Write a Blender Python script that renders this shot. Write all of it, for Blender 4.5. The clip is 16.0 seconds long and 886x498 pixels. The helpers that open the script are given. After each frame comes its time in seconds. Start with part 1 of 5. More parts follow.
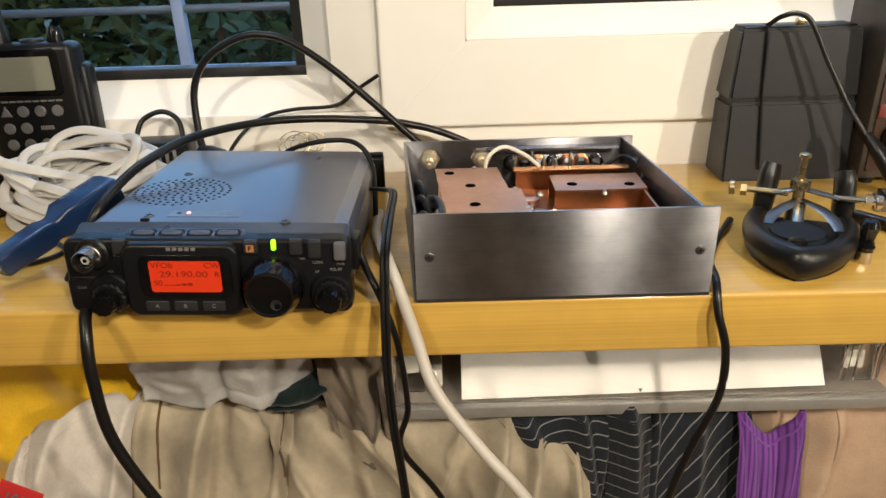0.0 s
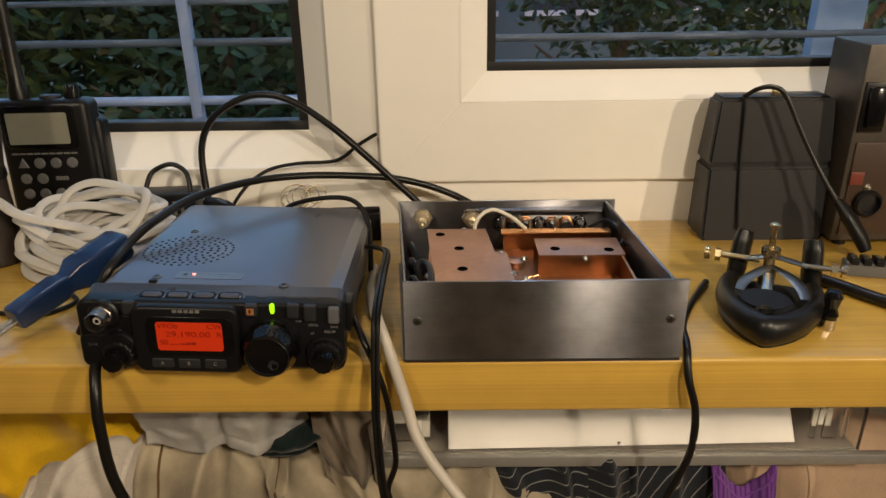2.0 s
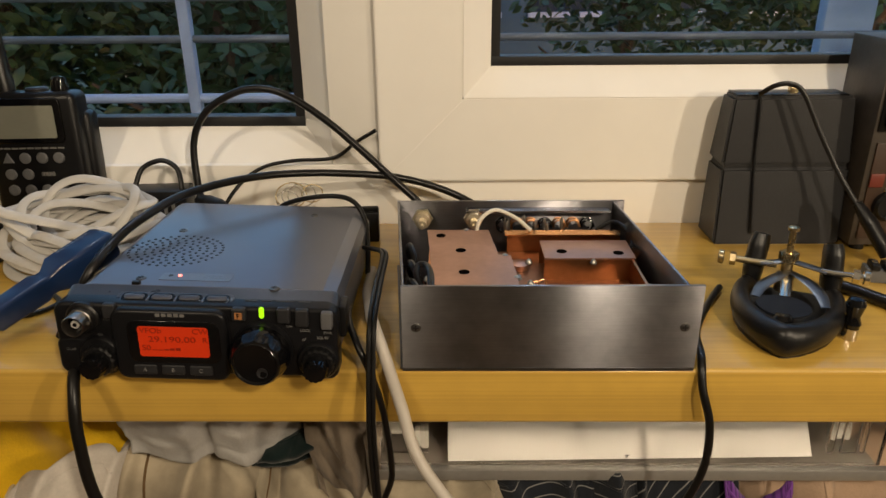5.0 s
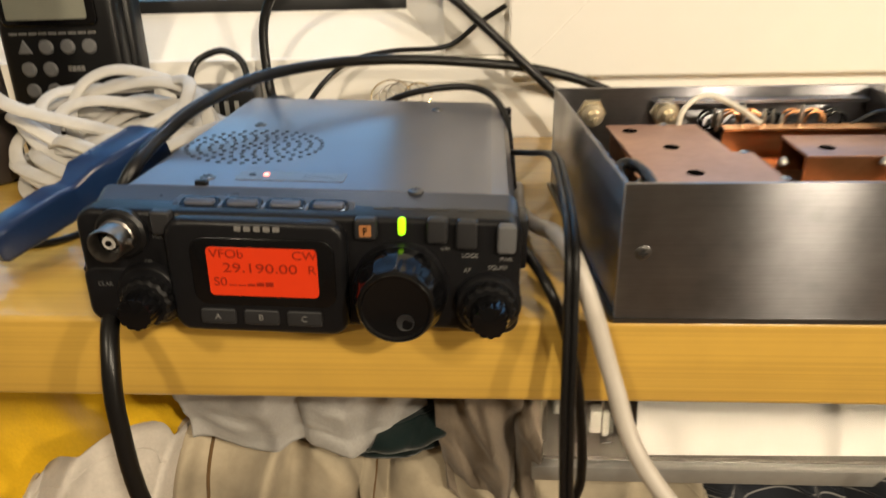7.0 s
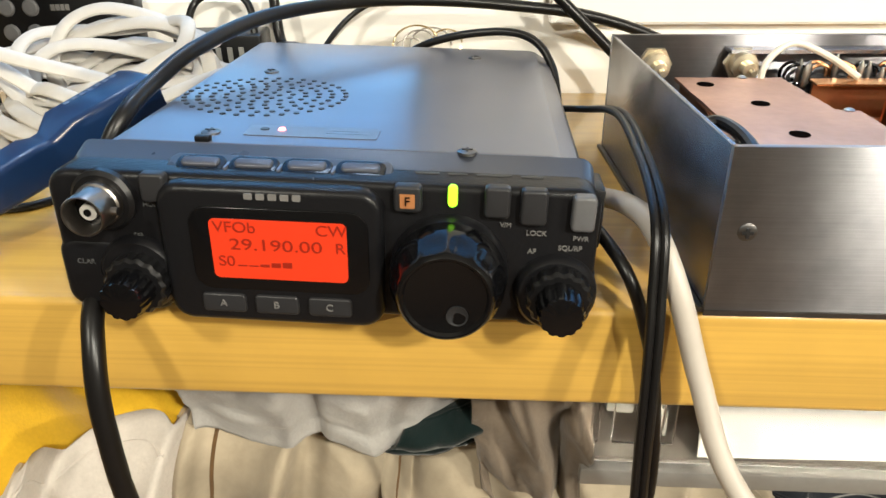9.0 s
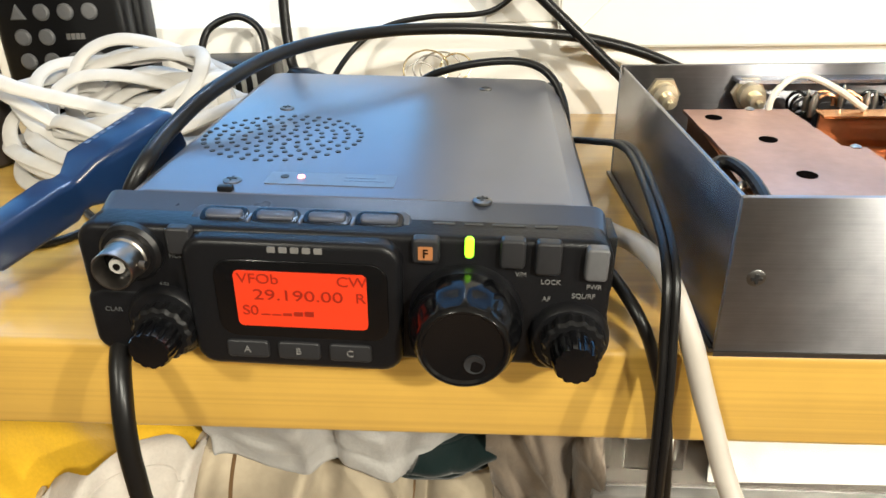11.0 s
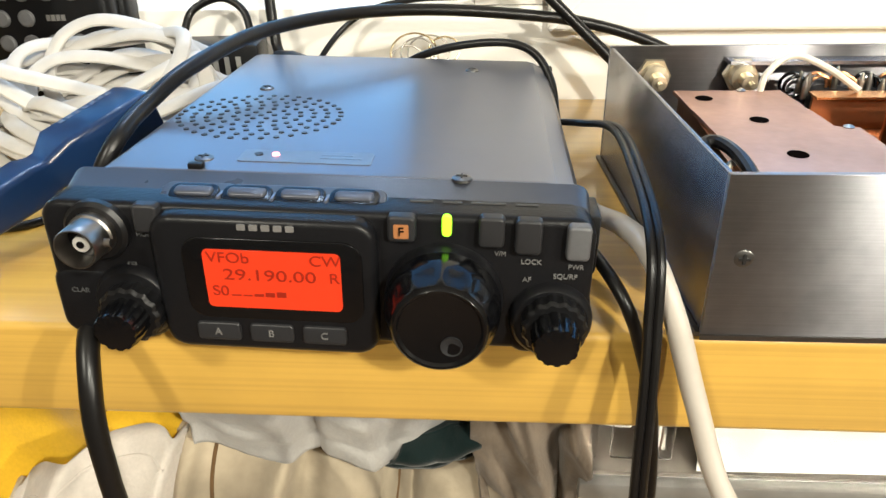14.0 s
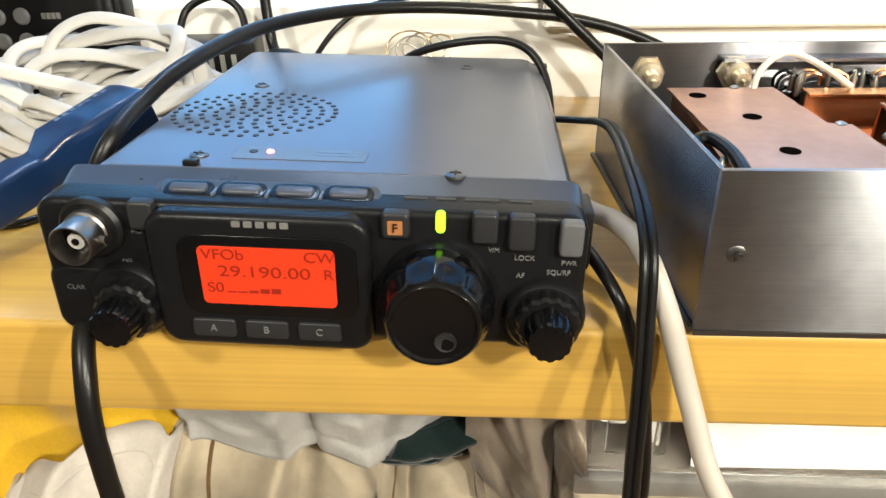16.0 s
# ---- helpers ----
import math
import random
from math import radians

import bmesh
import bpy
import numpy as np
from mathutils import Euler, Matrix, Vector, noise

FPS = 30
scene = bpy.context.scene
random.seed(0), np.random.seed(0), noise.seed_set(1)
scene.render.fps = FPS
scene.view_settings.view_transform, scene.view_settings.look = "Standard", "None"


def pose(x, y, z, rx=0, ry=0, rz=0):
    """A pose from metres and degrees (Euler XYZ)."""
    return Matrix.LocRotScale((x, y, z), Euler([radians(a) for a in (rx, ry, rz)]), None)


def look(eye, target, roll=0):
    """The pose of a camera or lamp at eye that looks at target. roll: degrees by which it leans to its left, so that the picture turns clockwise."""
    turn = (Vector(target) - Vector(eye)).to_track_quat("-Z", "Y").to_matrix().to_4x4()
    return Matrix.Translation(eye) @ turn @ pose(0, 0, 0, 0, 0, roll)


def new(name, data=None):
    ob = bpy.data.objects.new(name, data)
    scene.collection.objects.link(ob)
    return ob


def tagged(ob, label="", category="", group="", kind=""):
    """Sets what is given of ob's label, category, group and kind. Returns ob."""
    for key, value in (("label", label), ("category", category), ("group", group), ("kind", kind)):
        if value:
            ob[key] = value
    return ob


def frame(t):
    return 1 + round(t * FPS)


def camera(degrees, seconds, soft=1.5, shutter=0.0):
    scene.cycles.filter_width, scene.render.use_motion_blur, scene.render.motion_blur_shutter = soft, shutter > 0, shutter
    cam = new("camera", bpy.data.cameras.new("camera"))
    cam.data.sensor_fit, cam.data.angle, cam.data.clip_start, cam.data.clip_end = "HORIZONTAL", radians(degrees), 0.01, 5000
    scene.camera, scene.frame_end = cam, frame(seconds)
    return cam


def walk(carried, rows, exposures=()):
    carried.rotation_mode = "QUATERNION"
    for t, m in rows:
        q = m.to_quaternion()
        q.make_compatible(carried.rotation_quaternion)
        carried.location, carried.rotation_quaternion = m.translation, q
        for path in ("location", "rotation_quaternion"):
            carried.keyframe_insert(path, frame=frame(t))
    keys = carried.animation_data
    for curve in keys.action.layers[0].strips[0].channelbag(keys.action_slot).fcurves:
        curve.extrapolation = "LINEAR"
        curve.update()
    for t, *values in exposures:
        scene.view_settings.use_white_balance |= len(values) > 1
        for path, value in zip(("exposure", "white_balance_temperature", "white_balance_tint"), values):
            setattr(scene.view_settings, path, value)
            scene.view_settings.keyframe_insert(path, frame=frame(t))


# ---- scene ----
cam = camera(63.8, 16.0, shutter=0.5)
PATH = [
    (0, (-0.005, -0.383, 1.046), (-0.022, 1.437, 0.218), -1.8),
    (0.5, (-0.003, -0.379, 1.047), (-0.026, 1.441, 0.217), -1.9),
    (1, (0.004, -0.39, 1.06), (-0.012, 1.432, 0.234), -1.5),
    (1.5, (0.005, -0.405, 1.085), (-0.023, 1.432, 0.296), -1.3),
    (2, (0.004, -0.397, 1.08), (-0.02, 1.445, 0.302), -0.9),
    (2.5, (0.003, -0.389, 1.077), (-0.018, 1.455, 0.305), -0.5),
    (3, (0.004, -0.384, 1.076), (-0.016, 1.462, 0.307), -0.4),
    (3.5, (0.005, -0.379, 1.073), (-0.02, 1.467, 0.305), -0.5),
    (6, (0.001, -0.373, 1.07), (-0.027, 1.469, 0.291), -0.5),
    (6.5, (-0.035, -0.327, 1.044), (-0.074, 1.509, 0.253), -0.5),
    (7, (-0.066, -0.261, 0.991), (-0.194, 1.544, 0.138), -1.7),
    (7.5, (-0.074, -0.241, 0.981), (-0.207, 1.527, 0.058), -0.9),
    (8, (-0.077, -0.233, 0.978), (-0.198, 1.523, 0.029), -0.6),
    (10.5, (-0.091, -0.214, 0.975), (-0.233, 1.543, 0.03), -1.7),
    (11, (-0.087, -0.219, 0.991), (-0.23, 1.53, 0.031), -1.7),
    (11.5, (-0.086, -0.216, 0.993), (-0.23, 1.53, 0.029), -1.7),
    (12, (-0.085, -0.217, 0.992), (-0.227, 1.53, 0.028), -1.7),
    (12.5, (-0.087, -0.215, 0.989), (-0.226, 1.532, 0.026), -1.5),
    (13, (-0.087, -0.214, 0.987), (-0.226, 1.531, 0.019), -1.4),
    (13.5, (-0.084, -0.216, 0.984), (-0.221, 1.529, 0.016), -1.4),
    (14, (-0.082, -0.215, 0.984), (-0.219, 1.527, 0.012), -1.5),
    (14.5, (-0.082, -0.216, 0.984), (-0.218, 1.527, 0.013), -1.5),
    (15, (-0.083, -0.215, 0.986), (-0.215, 1.526, 0.009), -1.5),
    (15.5, (-0.082, -0.215, 0.984), (-0.215, 1.526, 0.01), -1.5),
    (16, (-0.081, -0.216, 0.984), (-0.211, 1.525, 0.007), -1.5),
]
EXPOSURES = [(0, 0.50, 5900, 8), (1.0, 0.29, 5950, 9), (1.5, -0.14, 6600, 10), (6.2, -0.18, 6650, 10), (6.6, -0.18, 6650, 9), (7.0, 0.50, 6500, 8), (8.0, 1.08, 5750, 6), (10.5, 1.12, 5550, 4), (16, 1.18, 5550, 4)]
walk(cam, [(t, look(eye, target, roll)) for t, eye, target, roll in PATH], EXPOSURES)

# ---- world and lights ----
world = bpy.data.worlds.new("dusk_sky")
scene.world = world
world.use_nodes = True
sky = world.node_tree.nodes.new("ShaderNodeTexSky")
sky.sky_type, sky.sun_disc = "NISHITA", False
sky.sun_elevation, sky.sun_rotation, sky.ozone_density = radians(3), radians(180), 2.6
back = world.node_tree.nodes["Background"]
world.node_tree.links.new(sky.outputs[0], back.inputs[0])
back.inputs[1].default_value = 1.0
sun = new("sun", bpy.data.lights.new("sun", "SUN"))
sun.data.energy, sun.data.angle, sun.data.color = 0.5, radians(15), (0.75, 0.85, 1.0)
sun.matrix_world = look((0, 6, 8), (0, 3, 0))


def bulb(eye, watts, colour, size):
    lamp = new("room_lamp", bpy.data.lights.new("room_lamp", "POINT"))
    lamp.data.energy, lamp.data.color, lamp.data.shadow_soft_size = watts, colour, size
    lamp.location = eye
    return lamp


bulb((0.98, -0.86, 1.30), 23, (1.0, 0.83, 0.61), 0.015)
bulb((0.41, -0.88, 1.55), 29, (1.0, 0.84, 0.63), 0.03)
bulb((-0.62, -1.0, 1.80), 22, (1.0, 0.84, 0.62), 0.05)

# ---- materials ----


def mat(name, colour, rough=0.5, metal=0.0, vary=0.12, scale=40.0, bump=0.1, grain=(1, 1, 1), coat=0.0, stain=0.1, spec=0.5, sheen_range=0.08):
    """A surface with a fine grain and a broad stain in colour, roughness and relief."""
    m = bpy.data.materials.new(name)
    m.use_nodes = True
    nt = m.node_tree
    nodes, links = nt.nodes, nt.links
    b = nodes["Principled BSDF"]
    b.inputs["Metallic"].default_value = metal
    b.inputs["Coat Weight"].default_value = coat
    b.inputs["Coat Roughness"].default_value = 0.12
    b.inputs["Specular IOR Level"].default_value = spec
    tc = nodes.new("ShaderNodeTexCoord")
    mp = nodes.new("ShaderNodeMapping")
    mp.inputs["Scale"].default_value = grain
    links.new(tc.outputs["Object"], mp.inputs[0])
    fine = nodes.new("ShaderNodeTexNoise")
    fine.inputs["Scale"].default_value, fine.inputs["Detail"].default_value = scale * 10, 6
    links.new(mp.outputs[0], fine.inputs["Vector"])
    broad = nodes.new("ShaderNodeTexNoise")
    broad.inputs["Scale"].default_value, broad.inputs["Detail"].default_value = min(scale, 60), 4
    links.new(tc.outputs["Object"], broad.inputs["Vector"])
    mix = nodes.new("ShaderNodeMix")
    mix.data_type, mix.blend_type = "RGBA", "MIX"
    dark = [c * (1 - vary) for c in colour]
    light = [min(1, c * (1 + vary)) for c in colour]
    mix.inputs[6].default_value, mix.inputs[7].default_value = (*dark, 1), (*light, 1)
    links.new(fine.outputs[0], mix.inputs[0])
    over = nodes.new("ShaderNodeMix")
    over.data_type, over.blend_type = "RGBA", "MULTIPLY"
    ramp = nodes.new("ShaderNodeMapRange")
    ramp.inputs[1].default_value, ramp.inputs[2].default_value = 0.35, 0.7
    ramp.inputs[3].default_value, ramp.inputs[4].default_value = 1.0, 1.0 - stain
    links.new(broad.outputs[0], ramp.inputs[0])
    links.new(mix.outputs[2], over.inputs[6])
    links.new(ramp.outputs[0], over.inputs[7])
    over.inputs[0].default_value = 1
    links.new(over.outputs[2], b.inputs["Base Color"])
    rr = nodes.new("ShaderNodeMapRange")
    rr.inputs[3].default_value, rr.inputs[4].default_value = max(0.02, rough - sheen_range), min(1, rough + sheen_range)
    links.new(broad.outputs[0], rr.inputs[0])
    links.new(rr.outputs[0], b.inputs["Roughness"])
    if bump:
        bp = nodes.new("ShaderNodeBump")
        bp.inputs["Strength"].default_value, bp.inputs["Distance"].default_value = bump, 0.0006
        links.new(fine.outputs[0], bp.inputs["Height"])
        links.new(bp.outputs[0], b.inputs["Normal"])
    return m


def glow(name, colour, strength, base=None):
    m = mat(name, base or colour, 0.4, bump=0)
    b = m.node_tree.nodes["Principled BSDF"]
    b.inputs["Emission Color"].default_value = (*colour, 1)
    b.inputs["Emission Strength"].default_value = strength
    return m


def clear(name, colour=(1, 1, 1), rough=0.0, ior=1.45):
    m = bpy.data.materials.new(name)
    m.use_nodes = True
    b = m.node_tree.nodes["Principled BSDF"]
    b.inputs["Base Color"].default_value = (*colour, 1)
    b.inputs["Transmission Weight"].default_value = 1
    b.inputs["Roughness"].default_value, b.inputs["IOR"].default_value = rough, ior
    return m


LCDINK = glow("lcd_segment", (0.36, 0.010, 0.002), 0.36, (0.08, 0.008, 0.002))
PVC = mat("white_pvc", (0.90, 0.87, 0.82), 0.38, vary=0.02, scale=6, bump=0.05, stain=0.05)
PLASTER = mat("plaster", (0.18, 0.165, 0.14), 0.85, vary=0.06, scale=8, bump=0.4)
GASKET = mat("black_gasket", (0.012, 0.012, 0.013), 0.5, bump=0.1)
GLASS = clear("window_glass")
PLASTIC_CLEAR = clear("clear_plastic", (0.93, 0.93, 0.92), 0.12, 1.3)
BLACK = mat("black_plastic", (0.006, 0.006, 0.0068), 0.36, scale=60, bump=0.15, spec=0.3)
PANEL = mat("dark_panel_plastic", (0.007, 0.007, 0.0082), 0.33, scale=80, bump=0.15, spec=0.22)
KNOB = mat("glossy_black_knob", (0.003, 0.003, 0.0036), 0.16, scale=80, bump=0.03, spec=0.4)
RUBBER = mat("black_cable_jacket", (0.006, 0.0055, 0.0055), 0.34, scale=60, bump=0.08, spec=0.35)
BUTTON = mat("grey_button", (0.10, 0.10, 0.105), 0.4, scale=60)
DARKBUTTON = mat("dark_grey_button", (0.020, 0.020, 0.022), 0.4, scale=60, spec=0.35)
PAINT = mat("blue_grey_case_paint", (0.135, 0.142, 0.175), 0.29, sheen_range=0.01, metal=0.5, vary=0.05, scale=160, bump=0, stain=0.03, spec=0.9)
INK = mat("pale_print", (0.15, 0.145, 0.14), 0.6, bump=0)
FAINT = mat("faint_print", (0.06, 0.06, 0.06), 0.6, bump=0)
SHOULDER = mat("dark_slate_plastic", (0.035, 0.038, 0.05), 0.3, vary=0.06, scale=120, bump=0.03, spec=0.6)
CHROME = mat("nickel_plating", (0.72, 0.68, 0.60), 0.2, metal=1, vary=0.05, bump=0.03)
BRASS = mat("aged_brass", (0.6, 0.48, 0.28), 0.28, metal=1, bump=0.08)
STEEL = mat("bare_steel", (0.5, 0.48, 0.45), 0.3, metal=1, bump=0.1)


def brushed(name, rough, bump):
    """Aluminium with level brush lines, which draw lights out into upright streaks."""
    m = mat(name, (0.315, 0.31, 0.33), rough, sheen_range=0.03, metal=1, vary=0.14, scale=260, bump=bump, grain=(0.02, 0.02, 1.0), stain=0.28)
    b = m.node_tree.nodes["Principled BSDF"]
    along = m.node_tree.nodes.new("ShaderNodeTangent")
    along.direction_type, along.uv_map = "UV_MAP", "UVMap"
    m.node_tree.links.new(along.outputs[0], b.inputs["Tangent"])
    b.inputs["Anisotropic"].default_value = 1.0
    b.inputs["Anisotropic Rotation"].default_value = 0.25
    return m


ALU = brushed("brushed_aluminium", 0.24, 0.08)
ALUFRONT = brushed("coarsely_brushed_aluminium", 0.35, 0.12)
HOLE = mat("dark_hole", (0.004, 0.003, 0.003), 0.9, bump=0, spec=0.0)
COPPER = mat("copper_clad_board", (0.60, 0.29, 0.135), 0.33, metal=1, vary=0.15, scale=30, bump=0.15, stain=0.3)
COPPERPALE = mat("tarnished_copper_sheet", (0.50, 0.285, 0.205), 0.36, metal=0.8, vary=0.12, scale=25, bump=0.15, stain=0.25)
CERAMIC = mat("white_sleeve", (0.7, 0.66, 0.56), 0.45, bump=0.05)
IRON = mat("black_enamelled_iron", (0.007, 0.007, 0.0075), 0.34, scale=70, bump=0.25, spec=0.4)
DULLSTEEL = mat("dull_grey_steel", (0.17, 0.165, 0.16), 0.4, metal=1, bump=0.1)
SOLDER = mat("dull_solder", (0.42, 0.40, 0.36), 0.34, metal=1, bump=0.2)
CASE = mat("charcoal_plastic", (0.022, 0.022, 0.024), 0.45, scale=50, bump=0.18, stain=0.2, spec=0.4)
BLUE = mat("blue_plastic", (0.009, 0.030, 0.10), 0.3, scale=20, bump=0.08, stain=0.2)
WHITECABLE = mat("white_cable_jacket", (0.52, 0.495, 0.46), 0.42, scale=15, bump=0.08, stain=0.12)
PAPER = mat("white_paper", (0.50, 0.485, 0.455), 0.8, vary=0.03, scale=10, bump=0.1)
RAIL = mat("satin_metal_rail", (0.34, 0.33, 0.31), 0.4, metal=0.5, scale=20, bump=0.1)
LCDGREY = mat("grey_lcd", (0.22, 0.22, 0.18), 0.2, vary=0.05, bump=0)
RED = mat("red_tag", (0.5, 0.02, 0.02), 0.6)


def wood():
    m = mat("pine_board", (0.59, 0.36, 0.066), 0.34, vary=0.08, scale=45, bump=0.05, grain=(0.02, 1, 1), stain=0.08, coat=0.8)
    nt = m.node_tree
    b = nt.nodes["Principled BSDF"]
    tc = nt.nodes.new("ShaderNodeTexCoord")
    mp = nt.nodes.new("ShaderNodeMapping")
    mp.inputs["Scale"].default_value = (0.35, 40, 95)
    nt.links.new(tc.outputs["Object"], mp.inputs[0])
    wave = nt.nodes.new("ShaderNodeTexNoise")
    wave.inputs["Scale"].default_value, wave.inputs["Detail"].default_value, wave.inputs["Distortion"].default_value = 6, 4, 0.25
    nt.links.new(mp.outputs[0], wave.inputs["Vector"])
    ramp = nt.nodes.new("ShaderNodeMapRange")
    ramp.inputs[1].default_value, ramp.inputs[2].default_value = 0.42, 0.62
    ramp.inputs[3].default_value, ramp.inputs[4].default_value = 1.02, 0.90
    nt.links.new(wave.outputs[0], ramp.inputs[0])
    mul = nt.nodes.new("ShaderNodeMix")
    mul.data_type, mul.blend_type = "RGBA", "MULTIPLY"
    mul.inputs[0].default_value = 1
    old = b.inputs["Base Color"].links[0].from_socket
    nt.links.new(old, mul.inputs[6])
    nt.links.new(ramp.outputs[0], mul.inputs[7])
    nt.links.new(mul.outputs[2], b.inputs["Base Color"])
    return m


WOOD = wood()


def cloth(name, colour, rough=0.9, stain=0.15, stripes=None, weave=60):
    m = mat(name, colour, rough, vary=0.1, scale=weave, bump=0.5, stain=stain, spec=0.2)
    b = m.node_tree.nodes["Principled BSDF"]
    b.inputs["Sheen Weight"].default_value = 0.2
    if stripes:
        nt = m.node_tree
        tc = nt.nodes.new("ShaderNodeTexCoord")
        wv = nt.nodes.new("ShaderNodeTexWave")
        wv.bands_direction = "X"
        wv.inputs["Scale"].default_value, wv.inputs["Distortion"].default_value, wv.inputs["Detail Scale"].default_value = stripes[0], 0.0, 1.0
        nt.links.new(tc.outputs["UV"], wv.inputs["Vector"])
        mr = nt.nodes.new("ShaderNodeMapRange")
        mr.inputs[1].default_value, mr.inputs[2].default_value = stripes[1], 1.0
        nt.links.new(wv.outputs[1], mr.inputs[0])
        mx = nt.nodes.new("ShaderNodeMix")
        mx.data_type = "RGBA"
        old = b.inputs["Base Color"].links[0].from_socket
        nt.links.new(mr.outputs[0], mx.inputs[0])
        nt.links.new(old, mx.inputs[6])
        mx.inputs[7].default_value = (*stripes[2], 1)
        nt.links.new(mx.outputs[2], b.inputs["Base Color"])
    return m


YELLOW = cloth("yellow_jersey", (0.68, 0.41, 0.012), stain=0.1)
WHITECLOTH = cloth("white_cotton", (0.37, 0.355, 0.335), stain=0.08)
CREAM = cloth("cream_twill", (0.44, 0.37, 0.265), stain=0.45, weave=24)
OFFWHITE = cloth("grey_white_cotton", (0.60, 0.55, 0.49), stain=0.2)
PINSTRIPE = cloth("dark_pinstripe", (0.010, 0.012, 0.017), stripes=(4.0, 0.958, (0.20, 0.195, 0.19)))
PURPLE = cloth("purple_knit", (0.17, 0.05, 0.28), stripes=(11, 0.35, (0.06, 0.018, 0.11)))
BROWN = cloth("brown_fabric", (0.40, 0.275, 0.185))
# Beige bag cloth, its colour darkened for the shade it lies in.
BAGCLOTH = cloth("shaded_bag_fabric", (0.17, 0.135, 0.10), stain=0.2)
TEAL = cloth("dark_teal_fabric", (0.003, 0.011, 0.011))

# ---- building helpers ----


def thing(name, label, category, at=(0, 0, 0), group="", turn=(0, 0, 0)):
    ob = new(name)
    ob.matrix_basis = pose(*at, *turn)
    ob.empty_display_size = 0.02
    return tagged(ob, label, category, group)


def smooth(me, angle=0.6):
    me.polygons.foreach_set("use_smooth", [True] * len(me.polygons))
    me.set_sharp_from_angle(angle=angle)


def part(name, bm, material, parent=None, label="", angle=0.6):
    me = bpy.data.meshes.new(name)
    bm.to_mesh(me)
    bm.free()
    me.materials.append(material)
    smooth(me, angle)
    ob = new(name, me)
    if parent is not None:
        ob.parent = parent
    if label:
        ob["label"] = label
    return ob


def block(x0, x1, y0, y1, z0, z1, bevel=0.0, segs=2, bm=None):
    bm2 = bmesh.new()
    bmesh.ops.create_cube(bm2, size=1)
    for v in bm2.verts:
        v.co = Vector(((x0 + x1) / 2 + v.co.x * (x1 - x0), (y0 + y1) / 2 + v.co.y * (y1 - y0), (z0 + z1) / 2 + v.co.z * (z1 - z0)))
    if bevel:
        bmesh.ops.bevel(bm2, geom=bm2.edges[:], offset=bevel, segments=segs, affect="EDGES", profile=0.5)
    return join(bm, bm2)


def faced(bm):
    """Lays each face out flat, its first axis level, so that brushing runs level along it."""
    uv = bm.loops.layers.uv.new("UVMap")
    for f in bm.faces:
        n = [abs(c) for c in f.normal]
        k = n.index(max(n))
        for l in f.loops:
            c = l.vert.co
            l[uv].uv = ((c.y, c.z), (c.x, c.z), (c.x, c.y))[k]
    return bm


def join(bm, other):
    if bm is None:
        return other
    me = bpy.data.meshes.new("tmp")
    other.to_mesh(me)
    other.free()
    bm.from_mesh(me)
    bpy.data.meshes.remove(me)
    return bm


def turned(profile, at=(0, 0, 0), axis="z", segs=32, ripple=0, depth=0.0, bm=None):
    """A body of revolution: profile of (radius, height). ripple: grips round it."""
    b = bmesh.new()
    rings = []
    for r, h in profile:
        ring = []
        for i in range(segs):
            a = 2 * math.pi * i / segs
            rr = r - (depth if ripple and (i * ripple // segs * 2) % 2 == 0 and (i * ripple * 2 // segs) % 2 else 0)
            x, y = rr * math.cos(a), rr * math.sin(a)
            co = {"z": (x, y, h), "y": (x, -h, y), "x": (h, x, y)}[axis]
            ring.append(b.verts.new(Vector(co) + Vector(at)))
        rings.append(ring)
    for p, q in zip(rings, rings[1:]):
        for i in range(segs):
            b.faces.new((p[i], p[(i + 1) % segs], q[(i + 1) % segs], q[i]))
    b.faces.new(rings[0])
    b.faces.new(rings[-1])
    bmesh.ops.recalc_face_normals(b, faces=b.faces)
    return join(bm, b)


def spline(points, steps=10):
    p = [Vector(q) for q in points]
    p = [2 * p[0] - p[1]] + p + [2 * p[-1] - p[-2]]
    out = []
    for i in range(1, len(p) - 2):
        for k in range(steps):
            t = k / steps
            a, b, c, d = p[i - 1:i + 3]
            out.append(0.5 * (2 * b + (c - a) * t + (2 * a - 5 * b + 4 * c - d) * t * t + (3 * b - a - 3 * c + d) * t ** 3))
    out.append(p[-2])
    return out


def sweep(points, radius, flat=1.0, sides=10, steps=8, bm=None, up=(0, 0, 1)):
    """A cable along points. radius: one, or one for each point; flat: height over width."""
    path = spline(points, steps)
    radii = radius if isinstance(radius, (list, tuple)) else [radius] * len(points)
    b = bmesh.new()
    rings = []
    side = None
    for i, c in enumerate(path):
        t = (path[min(i + 1, len(path) - 1)] - path[max(i - 1, 0)]).normalized()
        s = t.cross(Vector(up))
        if s.length < 0.05:
            s = side or t.cross(Vector((1, 0, 0)))
        s.normalize()
        if side is not None and s.dot(side) < 0:
            s = -s
        side = s
        n = s.cross(t)
        u = i / steps
        k = min(int(u), len(radii) - 2)
        r = radii[k] + (radii[k + 1] - radii[k]) * (u - k)
        rings.append([b.verts.new(c + s * r * math.cos(2 * math.pi * j / sides) + n * r * flat * math.sin(2 * math.pi * j / sides)) for j in range(sides)])
    for p, q in zip(rings, rings[1:]):
        for j in range(sides):
            b.faces.new((p[j], p[(j + 1) % sides], q[(j + 1) % sides], q[j]))
    b.faces.new(rings[0])
    b.faces.new(rings[-1])
    bmesh.ops.recalc_face_normals(b, faces=b.faces)
    return join(bm, b)


